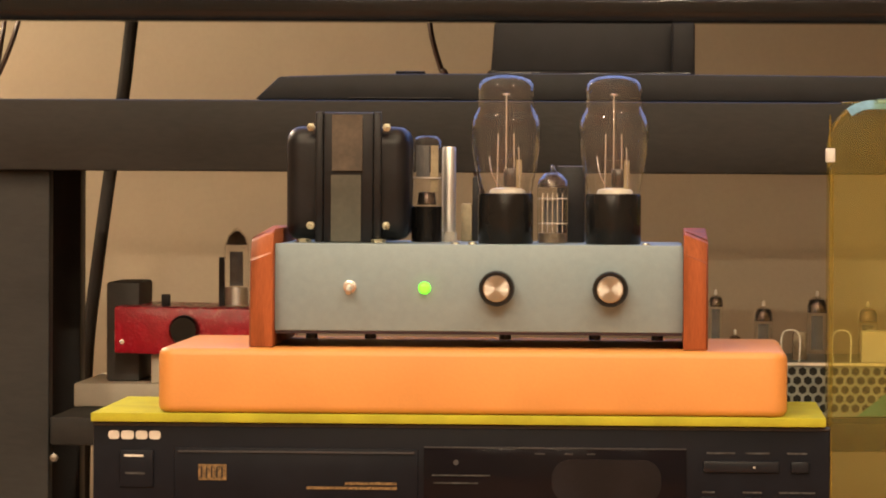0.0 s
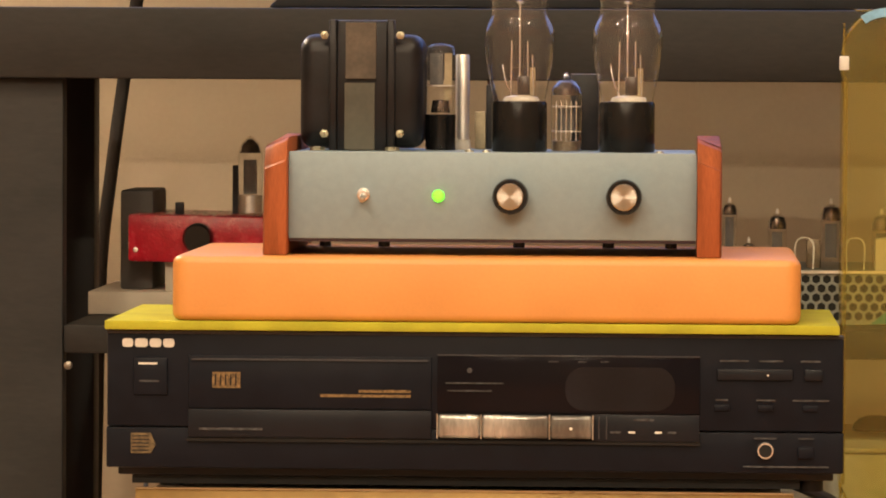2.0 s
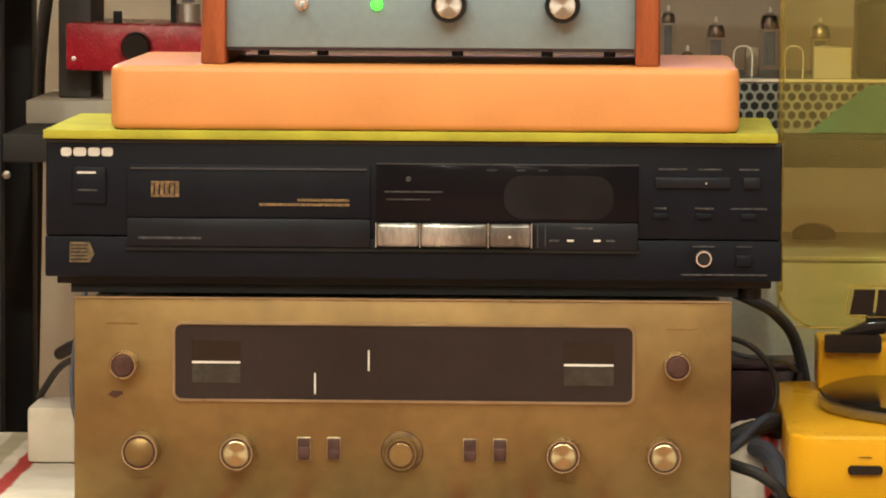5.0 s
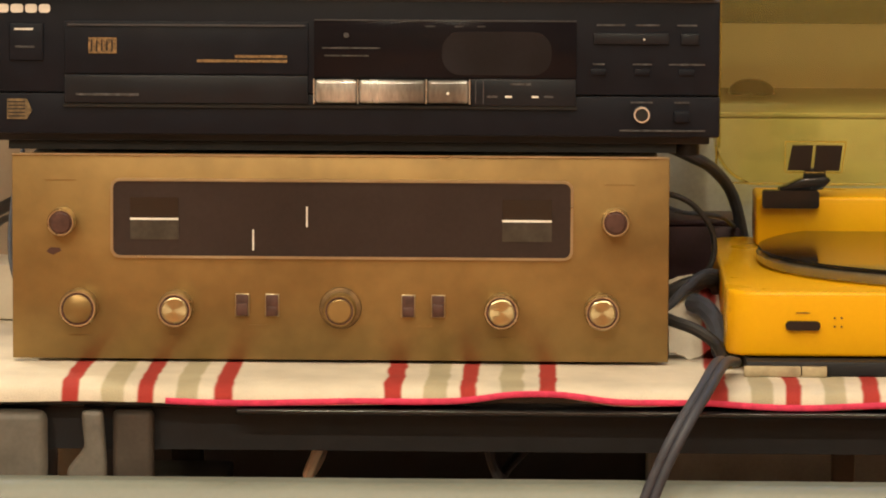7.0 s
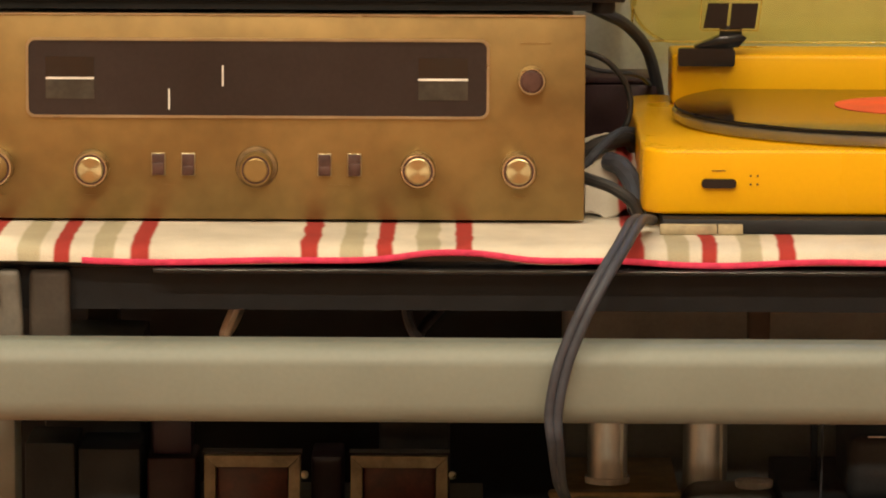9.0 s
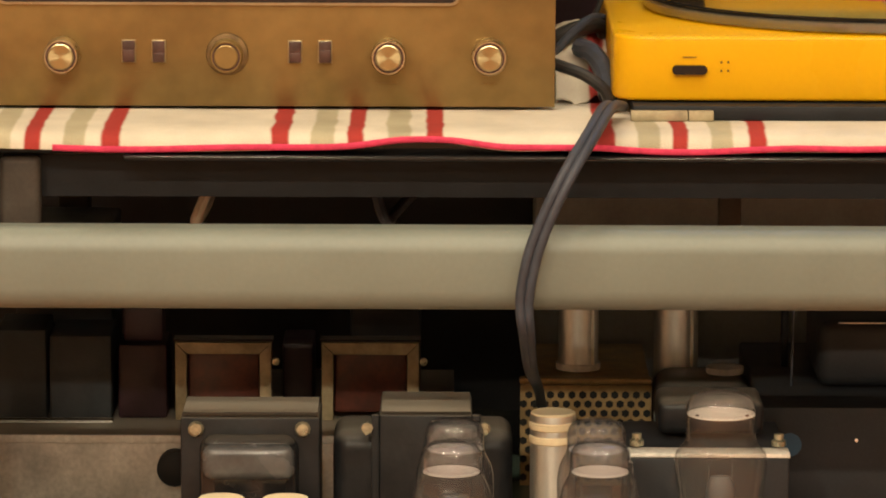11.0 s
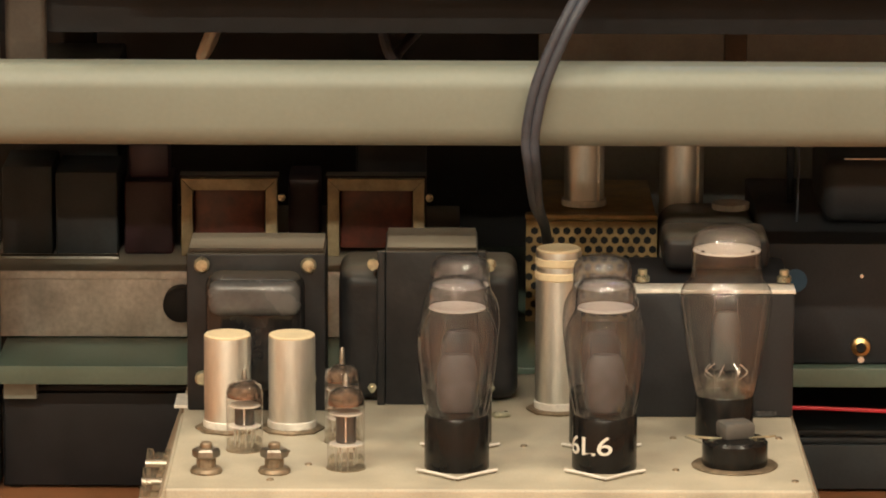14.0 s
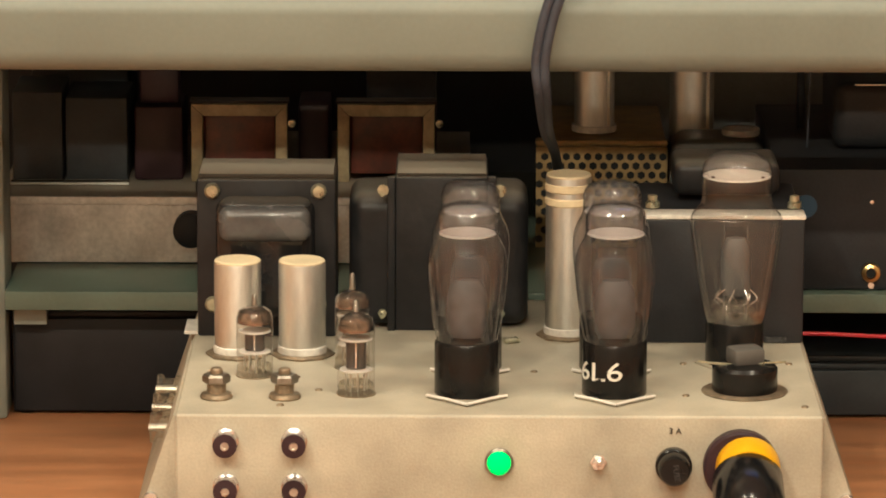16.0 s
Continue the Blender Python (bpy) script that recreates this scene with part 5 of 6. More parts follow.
part("label", turned([(0.050, 0.4071), (0.050, 0.4074), (0, 0.4074)], (cx, cy, 0), "z", 48), "red_label", record, "plain red paper label")

dome = thing("domed_cap", (0.1368, 3.30, CASE_TOP), "dark glossy domed cap lying on the grey case", "cap")
part("cap", turned([(0.0152, 0.0), (0.0162, 0.0008), (0.0152, 0.0046), (0.0115, 0.0082), (0.0062, 0.0103), (0, 0.0108)], (0.1368, 3.30, CASE_TOP), "z", 40), "black_gloss", dome, "dark glossy dome")
part("cap_rim", turned([(0.0172, 0.0), (0.0172, 0.0010), (0.0160, 0.0014)], (0.1368, 3.30, CASE_TOP), "z", 40), "clear", dome, "thin clear rim")

# cables and boxes between receiver and turntable
cased_box("power_supply", 0.066, 0.1225, 3.06, 3.12, 0.3500, 0.4060, "maroon", "dark maroon power supply box on the cloth", "box")
cased_box("flat_case", 0.064, 0.60, 3.142, 3.36, 0.0, CASE_TOP, "blue_grey", "blue-grey case standing on the floor behind the table", "case")
CABLES = [
    ([(0.055, 2.95, 0.470), (0.0862, 2.96, 0.4558), (0.1004, 2.99, 0.4454), (0.1138, 3.04, 0.4263), (0.1216, 3.065, 0.4), (0.1255, 3.08, 0.375), (0.1265, 3.09, 0.352)], 0.0038, "cable_grey", "thick grey cable arching beside the receiver"),
    ([(0.060, 2.90, 0.4385), (0.0731, 2.90, 0.4375), (0.0860, 2.90, 0.4310), (0.0965, 2.90, 0.4170), (0.0985, 2.90, 0.4020), (0.0930, 2.90, 0.3900), (0.078, 2.91, 0.3820)], 0.0018, "cable_black", "thin black cable looping beside the receiver"),
    ([(0.062, 2.93, 0.4300), (0.078, 2.925, 0.4250), (0.090, 2.93, 0.4230), (0.105, 2.96, 0.4180), (0.118, 3.07, 0.400)], 0.0014, "cable_grey", "thin grey cable beside the receiver"),
    ([(0.058, 2.86, 0.3720), (0.0720, 2.855, 0.3830), (0.0860, 2.86, 0.3880), (0.0990, 2.88, 0.3850), (0.108, 2.91, 0.3560)], 0.0050, "cable_black", "thick black cable bent over the crumpled cloth"),
    ([(0.058, 2.85, 0.3640), (0.0700, 2.845, 0.3760), (0.0800, 2.85, 0.3860), (0.0930, 2.87, 0.3930), (0.108, 2.91, 0.3860)], 0.0028, "cable_grey", "grey cable bent over the crumpled cloth"),
    ([(0.060, 2.80, 0.3760), (0.0720, 2.79, 0.3730), (0.0850, 2.782, 0.3690), (0.0960, 2.772, 0.3620), (0.1, 2.755, 0.3550)], 0.0036, "cable_black", "black cable lying on the cloth"),
    ([(0.0840, 2.835, 0.3790), (0.0910, 2.822, 0.3770), (0.0970, 2.805, 0.3690), (0.0995, 2.785, 0.3560)], 0.0060, "cable_grey", "thick grey-blue cable on the cloth"),
    ([(-0.330, 2.93, 0.46), (-0.333, 2.90, 0.43), (-0.331, 2.87, 0.40), (-0.322, 2.85, 0.375), (-0.318, 2.84, 0.362)], 0.0016, "cable_grey", "thin grey cable beside the receiver"),
    ([(-0.36, 3.05, 0.41), (-0.345, 3.0, 0.42), (-0.32, 2.95, 0.432)], 0.004, "cable_black", "black cable behind the receiver"),
    ([(-0.37, 3.02, 0.385), (-0.35, 2.98, 0.41), (-0.325, 2.94, 0.42)], 0.0022, "cable_black", "thin black cable behind the receiver"),
]
for pts, r, c, lab in CABLES:
    single("cable", sweep(pts, r, 10), c, pts[-1], lab, "cable", "cables beside the receiver")
# crumpled cloth end pushed up between receiver and turntable
bm = bmesh.new()
grid = []
for j in range(15):
    v_ = j / 14
    row = []
    for i in range(19):
        u_ = i / 18
        w_ = noise.noise((u_ * 3.1, v_ * 2.3, 0.4)) * 0.005 + noise.noise((u_ * 7.0, v_ * 5.0, 2.4)) * 0.002
        row.append(bm.verts.new((0.0690 + 0.0330 * u_ + w_ * 0.4, 2.800 + 0.085 * v_ + w_, 0.3515 + 0.0330 * v_ ** 0.8 + 0.004 * math.sin(u_ * 5.0) * v_ + w_)))
    grid.append(row)
for a, b in zip(grid, grid[1:]):
    for i in range(18):
        bm.faces.new((a[i], a[i + 1], b[i + 1], b[i]))
bmesh.ops.recalc_face_normals(bm, faces=bm.faces)
bmesh.ops.solidify(bm, geom=list(bm.faces), thickness=0.0012)
part("crumpled_end", bm, "cloth", cloth, "crumpled cloth end with red stripes", 60)
single("cream_case", block(-0.37, -0.322, 2.96, 3.02, 0.3500, 0.385, 0.002), "cream", (-0.345, 2.98, 0.35), "small cream case beside the receiver", "box")
for dx in (-0.0026, 0.0026):
    pts = [(0.104 + dx, 2.735, 0.3565), (0.096 + dx, 2.690, 0.3620), (0.085 + dx, 2.64, 0.3530), (0.0715 + dx, 2.612, 0.3350), (0.0600 + dx, 2.606, 0.312), (0.0520 + dx * 1.0, 2.6055, 0.290), (0.0475 + dx * 0.9, 2.606, 0.265), (0.0490 + dx * 0.7, 2.612, 0.245), (0.0525 + dx * 0.4, 2.66, 0.215), (0.060, 2.76, 0.180), (0.066, 2.84, 0.13), (0.07, 2.86, 0.0855)]
    single("signal_cable", sweep(pts, 0.0029, 12), "cable_grey", (0.07, 2.86, 0.085), "twin grey cable hanging over the table edge and rail", "cable", "twin signal cable")
for pts, c in (([(-0.118, 2.76, 0.3338), (-0.1329, 2.75, 0.3097), (-0.1431, 2.75, 0.2862), (-0.138, 2.80, 0.290), (-0.14, 3.05, 0.285), (-0.14, 3.12, 0.270), (-0.14, 3.215, 0.25)], "cable_white"), ([(-0.0405, 2.76, 0.3338), (-0.0365, 2.75, 0.3006), (-0.0302, 2.75, 0.285), (-0.0242, 2.80, 0.286), (0.015, 3.12, 0.28), (0.015, 3.215, 0.26)], "cable_grey")):
    single("cable", sweep(pts, 0.0032, 8), c, pts[-1], "cable hanging under the table", "cable", "cables under the table")

# ---- glass shelf with old amplifiers ----
shelf = thing("glass_shelf", (0, 2.95, 0.0724), "thick greenish glass shelf under the table", "shelf")
part("pane", block(-0.2740, 0.5995, 2.820, 3.20, 0.0724, 0.0844, 0.0012), "shelf_glass", shelf)
for x in (-0.26, 0.58):
    part("bracket", block(x - 0.01, x + 0.01, 2.836, 2.874, 0.0600, 0.0723), "post", shelf)

oa = thing("vintage_amplifier", (-0.12, 3.0, 0.0845), "old amplifier with a stained aluminium chassis and brown transformers", "amplifier")
part("chassis", block(-0.285, 0.010, 2.900, 3.12, 0.0850, 0.1240, 0.0012), "alu_dull", oa)
part("chassis_lip", block(-0.285, 0.010, 2.897, 2.8995, 0.1225, 0.1275, 0.0006), "alu_dull", oa)
part("top_plate", block(-0.285, 0.010, 2.9, 3.12, 0.1242, 0.1275, 0.0006), "lamination", oa)
for x0, x1, zt in ((-0.279, -0.2475, 0.186), (-0.2455, -0.2065, 0.1825)):
    bx = part("capacitor_box", block(x0, x1, 2.94, 3.0, 0.1278, zt, 0.0015), "dark_green", oa, "dark boxed capacitor")
    part("box_lip", block(x0 - 0.001, x1 + 0.001, 2.9385, 2.94, 0.1278, 0.1300), "lamination", bx, "", 0)
part("choke", block(-0.203, -0.172, 2.95, 3.0, 0.1278, 0.175, 0.002), "maroon", oa)
part("choke_cap", block(-0.2, -0.175, 2.96, 2.99, 0.1751, 0.197, 0.002), "maroon", oa)
part("rear_box", block(-0.273, -0.2105, 3.015, 3.1, 0.1278, 0.240, 0.002), "dark_green", oa)
part("box_ledge", block(-0.2805, -0.2054, 2.930, 2.934, 0.1284, 0.1296, 0.0006), "alu_dull", oa)
part("socket", turned([(0.011, 0), (0.011, 0.012), (0.008, 0.014), (0, 0.014)], (-0.164, 2.897, 0.1085), "-y", 24), "black", oa, "round black socket")
for x0, x1 in ((-0.1665, -0.1060), (-0.0740, -0.0128)):
    z0, z1, w, y = 0.1278, 0.1775, 0.0075, 2.945
    core = part("transformer", block(x0 + w, x1 - w, y + 0.006, y + 0.045, z0 + 0.004, z1 - w, 0.002), "brown_wax", oa, "open-frame transformer with a brown winding")
    part("frame_top", prism([(x0, z1), (x1, z1), (x1 - w, z1 - w), (x0 + w, z1 - w)], y, y + 0.014, 0.0005), "frame_tan", core)
    part("frame_side", prism([(x0, z0), (x0, z1 - 0.0003), (x0 + w - 0.0003, z1 - w), (x0 + w - 0.0003, z0)], y, y + 0.014, 0.0005), "frame_tan", core)
    part("frame_side", prism([(x1, z0), (x1, z1 - 0.0003), (x1 - w + 0.0003, z1 - w), (x1 - w + 0.0003, z0)], y, y + 0.014, 0.0005), "frame_tan", core)
    part("top_strap", block(x0 - 0.001, x1 + 0.001, y + 0.003, y + 0.016, z1 + 0.0001, z1 + 0.0018), "trafo", core, "", 0)
    part("bolt", turned([(0.0025, 0), (0.0025, 0.003), (0, 0.004)], (x1 + 0.003, y + 0.002, z1 - 0.012), "-y", 8), "bolt", core)
part("rear_box", block(-0.100, -0.080, 2.98, 3.03, 0.1278, 0.171, 0.002), "maroon", oa)
part("rear_box", block(-0.058, -0.012, 3.04, 3.1, 0.1278, 0.225, 0.002), "trafo", oa)

pb = thing("bronze_amplifier", (0.11, 2.98, 0.0845), "bronze perforated amplifier with two tall aluminium cans", "amplifier")
part("case", block(0.0590, 0.1340, 2.9525, 3.08, 0.0850, 0.1530, 0.0012), "bronze", pb)
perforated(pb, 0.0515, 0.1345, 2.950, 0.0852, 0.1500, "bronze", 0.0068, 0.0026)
part("top_lip", block(0.051, 0.135, 2.9490, 2.96, 0.1502, 0.1545, 0.0018), "bronze", pb)
for x, r, y in ((0.0890, 0.0128, 2.985), (0.1520, 0.0142, 3.0)):
    z0 = 0.1545 if x < 0.13 else 0.14
    cn = part("can", turned([(r, 0), (r, 0.085), (r * 0.95, 0.088), (0, 0.088)], (x, y, z0), "z", 36), "alu", pb, "tall dull aluminium can")
    part("seam", block(x + r * 0.62, x + r * 0.75, y - r * 0.84, y - r * 0.70, z0 + 0.002, z0 + 0.085), "cream", cn, "", 0)
    part("collar", turned([(r * 1.12, 0), (r * 1.12, 0.004), (0, 0.004)], (x, y, z0), "z", 30), "alu_dull", cn)
part("dusty_transformer", block(0.1360, 0.1965, 2.93, 2.985, 0.0850, 0.1575, 0.012, 4), "trafo", pb, "dusty black rounded transformer")
part("cap_lid", turned([(0.0115, 0), (0.0120, 0.001), (0.0120, 0.004), (0, 0.004)], (0.1810, 2.955, 0.1576), "z", 28), "alu_dull", pb)
part("wire_loop", sweep([(0.137, 2.935, 0.120), (0.136, 2.93, 0.137), (0.140, 2.93, 0.149)], 0.0008, 6), "chrome", pb)

bk = thing("black_amplifier", (0.34, 2.95, 0.0845), "black boxed amplifier with a brass socket", "amplifier")
part("chassis", block(0.1960, 0.50, 2.830, 3.05, 0.0850, 0.1600, 0.0015), "slate", bk)
sk = part("socket", turned([(0.0056, 0), (0.0060, 0.001), (0.0056, 0.005), (0.0034, 0.006), (0.003, 0.002), (0, 0.002)], (0.2538, 2.8295, 0.0965), "-y", 24), "brass", bk, "brass phono socket")
part("bore", turned([(0.0028, 0), (0.0028, 0.0062), (0, 0.0062)], (0.2538, 2.8295, 0.0965), "-y", 16), "gap_shade", sk)
part("screw", turned([(0.0016, 0), (0.0012, 0.0012), (0, 0.0014)], (0.2538, 2.8295, 0.1400), "-y", 10), "chrome", bk)
part("nut", turned([(0.0022, 0), (0.0022, 0.002), (0, 0.002)], (0.2543, 2.8295, 0.0882), "-y", 6), "chrome", bk)
part("sticker", turned([(0.0072, 0), (0.0072, 0.0004), (0, 0.0004)], (0.2135, 2.8295, 0.1370), "-y", 28), "tape_blue", bk, "round blue sticker")
part("upper_box", block(0.2345, 0.36, 2.89, 2.99, 0.1602, 0.2025, 0.008, 3), "slate", bk)
part("handle_bar", block(0.2470, 0.33, 2.8885, 2.8898, 0.2012, 0.2020), "alu_dull", bk, "", 0)
part("pillar", block(0.2170, 0.2215, 2.96, 2.97, 0.1602, 0.235, 0.001), "black", bk)
part("pillar_wire", sweep([(0.2190, 2.9, 0.1600), (0.2195, 2.9, 0.18), (0.220, 2.9, 0.225)], 0.0007, 6), "cable_grey", bk)

cased_box("black_box", -0.2725, -0.10, 2.848, 3.15, 0.0, 0.0655, "black", "plain black case standing on the floor under the shelf", "box")
cased_box("green_case", 0.150, 0.52, 2.845, 3.15, 0.0, 0.0350, "dark_green", "low dark green case on the floor", "box")
single("red_cable", sweep([(0.15, 2.83, 0.056), (0.21, 2.81, 0.0622), (0.26, 2.81, 0.0606), (0.33, 2.82, 0.055), (0.42, 2.84, 0.0365)], 0.0013, 8), "cable_red", (0.26, 2.81, 0.0606), "thin red cable in front of the shelf", "cable")
single("steel_rod", block(0.15, 0.52, 2.850, 2.856, 0.0352, 0.0385, 0.001), "rack", (0.33, 2.868, 0.0365), "dark rod lying on the green case", "rod")
# added dark sheet, standing for the unlit void behind the shelf
void_sheet = single("dark_backing", block(-0.60, 0.75, 3.22, 3.24, 0.0, 0.33), "slate", (0, 3.23, 0), "dark sheet added behind the low shelf for its unlit depth", "board")

# ---- cream power amplifier on the floor ----
ZT = 0.0885
pw_amp = thing("power_amplifier", (0.025, 2.63, 0.0), "cream painted tube power amplifier standing on the wooden floor", "amplifier")
part("chassis", block(-0.1515, 0.2010, 2.500, 2.785, 0.010, ZT, 0.0018, 3), "amp_cream", pw_amp)
part("base_tray", block(-0.155, 0.2045, 2.505, 2.78, 0.002, 0.0098), "alu_dull", pw_amp)
for s, x in ((-1, -0.1517), (1, 0.2012)):
    bm = bmesh.new()
    o = [(x, 2.512, ZT - 0.004), (x, 2.775, ZT - 0.004), (x, 2.775, 0.001), (x, 2.512, 0.001)]
    q = [(x + s * 0.0015, 2.512, ZT - 0.004), (x + s * 0.0015, 2.775, ZT - 0.004), (x + s * 0.030, 2.775, 0.001), (x + s * 0.030, 2.512, 0.001)]
    a, b = [bm.verts.new(v) for v in o], [bm.verts.new(v) for v in q]
    for i in range(4):
        bm.faces.new((a[i], a[(i + 1) % 4], b[(i + 1) % 4], b[i]))
    bm.faces.new(b)
    bm.faces.new(a[::-1])
    bmesh.ops.recalc_face_normals(bm, faces=bm.faces)
    sd = part("side_bracket", bm, "amp_cream", pw_amp, "cream sloping side bracket")
    part("bracket_screw", turned([(0.004, 0), (0.0035, 0.002), (0, 0.0025)], (x + s * 0.014, 2.512, 0.038), "-y", 12), "chrome", sd)
    for y, z in ((2.575, 0.062), (2.605, 0.066), (2.64, 0.068)) if s < 0 else ():
        st = part("side_terminal", turned([(0.0085, 0), (0.0085, 0.003), (0.0062, 0.004), (0.0062, 0.010), (0.0080, 0.011), (0.0080, 0.014), (0, 0.015)], (x - 0.0180, y, z), "x", 18), "clear", sd, "clear plastic terminal")
        part("terminal_core", turned([(0.0022, -0.001), (0.0022, 0.0165), (0, 0.017)], (x - 0.0180, y, z), "x", 10), "silver", st)

for x in (-0.1240, -0.0867):
    for z in (0.0740, 0.0485):
        j = part("phono_socket", turned([(0.0072, 0), (0.0072, 0.002), (0.0058, 0.003), (0.0055, 0.011), (0.0048, 0.0115), (0, 0.0112)], (x, 2.4998, z), "-y", 28), "chrome", pw_amp, "chrome phono socket with a dark red centre")
        part("insulator", turned([(0.0066, 0), (0.0066, 0.0015), (0.0028, 0.0018), (0, 0.0018)], (x, 2.4998 - 0.0112, z - 0.0002), "-y", 24), "maroon", j)
        part("centre", turned([(0.0024, 0), (0.0022, 0.0014), (0.0012, 0.0014), (0.001, 0.0003), (0, 0.0003)], (x, 2.4998 - 0.0128, z - 0.0002), "-y", 16), "silver", j)
pl_ = part("pilot_lamp", turned([(0.0078, 0), (0.0078, 0.002), (0.0068, 0.003), (0, 0.003)], (0.0246, 2.4998, 0.0625), "-y", 28), "nickel", pw_amp, "lit green jewel pilot lamp")
part("jewel", turned([(0.0066, 0), (0.0062, 0.003), (0.0042, 0.0055), (0, 0.0065)], (0.0246, 2.4970, 0.0625), "-y", 28), "led_jewel", pl_, "glowing green jewel")
tg = part("toggle", turned([(0.0046, 0), (0.0046, 0.0018), (0.0034, 0.002), (0.0032, 0.006), (0, 0.006)], (0.0787, 2.4998, 0.0628), "-y", 6), "chrome", pw_amp, "small chrome toggle switch")
part("lever", turned([(0.0012, 0), (0.0019, 0.009), (0, 0.011)], (0.0787, 2.4945, 0.0620), "-y", 12, -25), "chrome", tg)
fu = part("fuse_holder", turned([(0.0100, 0), (0.0100, 0.004), (0.0088, 0.005), (0.0086, 0.014), (0.0075, 0.016), (0, 0.016)], (0.1196, 2.4998, 0.0612), "-y", 32), "bakelite", pw_amp, "black fuse holder")
part("writing", letters("FUSE", 0.0045, (0.1205, 2.4837, 0.0605), -82), "label_grey", fu, "", 0)
part("writing", letters("3 A", 0.0048, (0.1203, 2.4996, 0.0800)), "bakelite", pw_amp, "", 0)
cn = part("mains_connector", turned([(0.0205, 0), (0.0205, 0.006), (0.019, 0.008), (0, 0.008)], (0.1560, 2.4998, 0.0610), "-y", 36), "maroon", pw_amp, "round black mains connector with a yellow collar")
part("collar", turned([(0.0172, 0.006), (0.0176, 0.008), (0.0174, 0.020), (0.0166, 0.022), (0, 0.022)], (0.1595, 2.5010, 0.0640), "-y", 36, 14), "yellow", cn, "yellow locking collar")
part("plug_body", turned([(0.0172, 0.016), (0.0192, 0.019), (0.0196, 0.045), (0.0180, 0.056), (0.0125, 0.064), (0, 0.066)], (0.1590, 2.5010, 0.0645), "-y", 36, 24), "black_gloss", cn, "glossy black plug body")
part("plug_cord", sweep([(0.1560, 2.438, 0.033), (0.158, 2.415, 0.022), (0.172, 2.40, 0.010), (0.20, 2.39, 0.0055), (0.30, 2.40, 0.0055)], 0.0048, 12), "cable_black", cn, "black mains cord")
part("cord_clamp", block(0.147, 0.165, 2.432, 2.444, 0.0305, 0.0355, 0.001, 2), "silver", cn)


def can(parent, x, y, z1, r, caps=1, label="plain aluminium capacitor can"):
    c = part("capacitor_can", turned([(r, 0.006), (r, z1 - ZT - 0.002), (r * 0.97, z1 - ZT - 0.0004), (r * 0.9, z1 - ZT), (r * 0.88, z1 - ZT - 0.0007), (0, z1 - ZT - 0.0007)], (x, y, ZT), "z", 40), "alu", parent, label)
    part("top", turned([(r * 0.985, -0.0022), (r * 0.985, 0.0003), (r * 0.93, 0.0009), (0, 0.0009)], (x, y, z1 - 0.0006), "z", 36), "paper", c, "tan paper top")
    part("ring", turned([(r * 1.05, 0.0006), (r * 1.05, 0.0058), (r * 1.01, 0.0062), (0, 0.0062)], (x, y, ZT), "z", 36), "alu_dull", c)
    part("flange", turned([(r * 1.36, 0.0), (r * 1.40, 0.0012), (r * 1.3, 0.0022), (0, 0.0022)], (x, y, ZT), "z", 8), "copper", c, "rusty fixing flange")
    for k in range(1, caps):
        part("rib", turned([(r * 0.98, 0), (r * 1.05, 0.0010), (r * 1.05, 0.0044), (r * 0.96, 0.0056)], (x, y, z1 - 0.0020 - 0.0080 * k), "z", 36), "paper", c)
    return c


can(pw_amp, -0.1235, 2.640, 0.1440, 0.0134)
can(pw_amp, -0.0868, 2.640, 0.1440, 0.0134)
can(pw_amp, 0.0660, 2.690, 0.1845, 0.0132, 3, "tall ribbed aluminium capacitor can")


def noval(x, y, r, ztop, pip, lab):
    n = part("small_tube", shell([(r, ZT + 0.003), (r * 1.02, ztop - r * 0.7), (r * 0.92, ztop - r * 0.3), (r * 0.55, ztop - 0.0005), (0.0018, ztop + 0.0008), (0.0013, ztop + pip), (0, ztop + pip + 0.001)], (x, y, 0), 36), "glass", pw_amp, lab, 80)
    part("getter", turned([(r * 0.97, ztop - r * 0.95), (r * 0.96, ztop - r * 0.68), (r * 0.86, ztop - r * 0.32), (r * 0.5, ztop - 0.001), (0, ztop - 0.0005)], (x, y, 0), "z", 28), "getter_brown", n, "silvery brown getter")
    part("plate", turned([(r * 0.50, ZT + 0.0145), (r * 0.55, ZT + 0.0150), (r * 0.55, ztop - r * 1.6), (0, ztop - r * 1.6)], (x, y, 0), "z", 18, 0, 0.6), "plate_dark", n)
    part("tip", turned([(0.0017, ztop + 0.0005), (0.0013, ztop + pip), (0.0007, ztop + pip + 0.001), (0, ztop + pip + 0.0012)], (x, y, 0), "z", 12), "nickel", n, "pale glass tip")
    part("plate_seam", block(x - 0.0004, x + 0.0004, y - r * 0.40, y - r * 0.32, ZT + 0.015, ztop - r * 1.6), "chrome", n, "", 0)
    for z in (ztop - r * 1.45, ZT + 0.0135):
        part("mica", turned([(r * 0.90, z), (r * 0.90, z + 0.0006), (0, z + 0.0006)], (x, y, 0), "z", 24), "mica", n)
    for k in range(9):
        a = 2 * math.pi * k / 9
        part("pin", turned([(0.0005, 0.0), (0.0005, 0.011), (0, 0.0112)], (x + r * 0.58 * math.cos(a), y + r * 0.58 * math.sin(a), ZT + 0.0025), "z", 6), "silver", n)
    part("glass_foot", turned([(r * 1.0, 0.0008), (r * 1.0, 0.0050), (r * 0.9, 0.0066), (0, 0.0066)], (x, y, ZT), "z", 28), "clear", n)
    part("socket", turned([(r * 1.06, 0), (r * 1.06, 0.0007), (0, 0.0007)], (x, y, ZT), "z", 28), "copper", n)
    return n


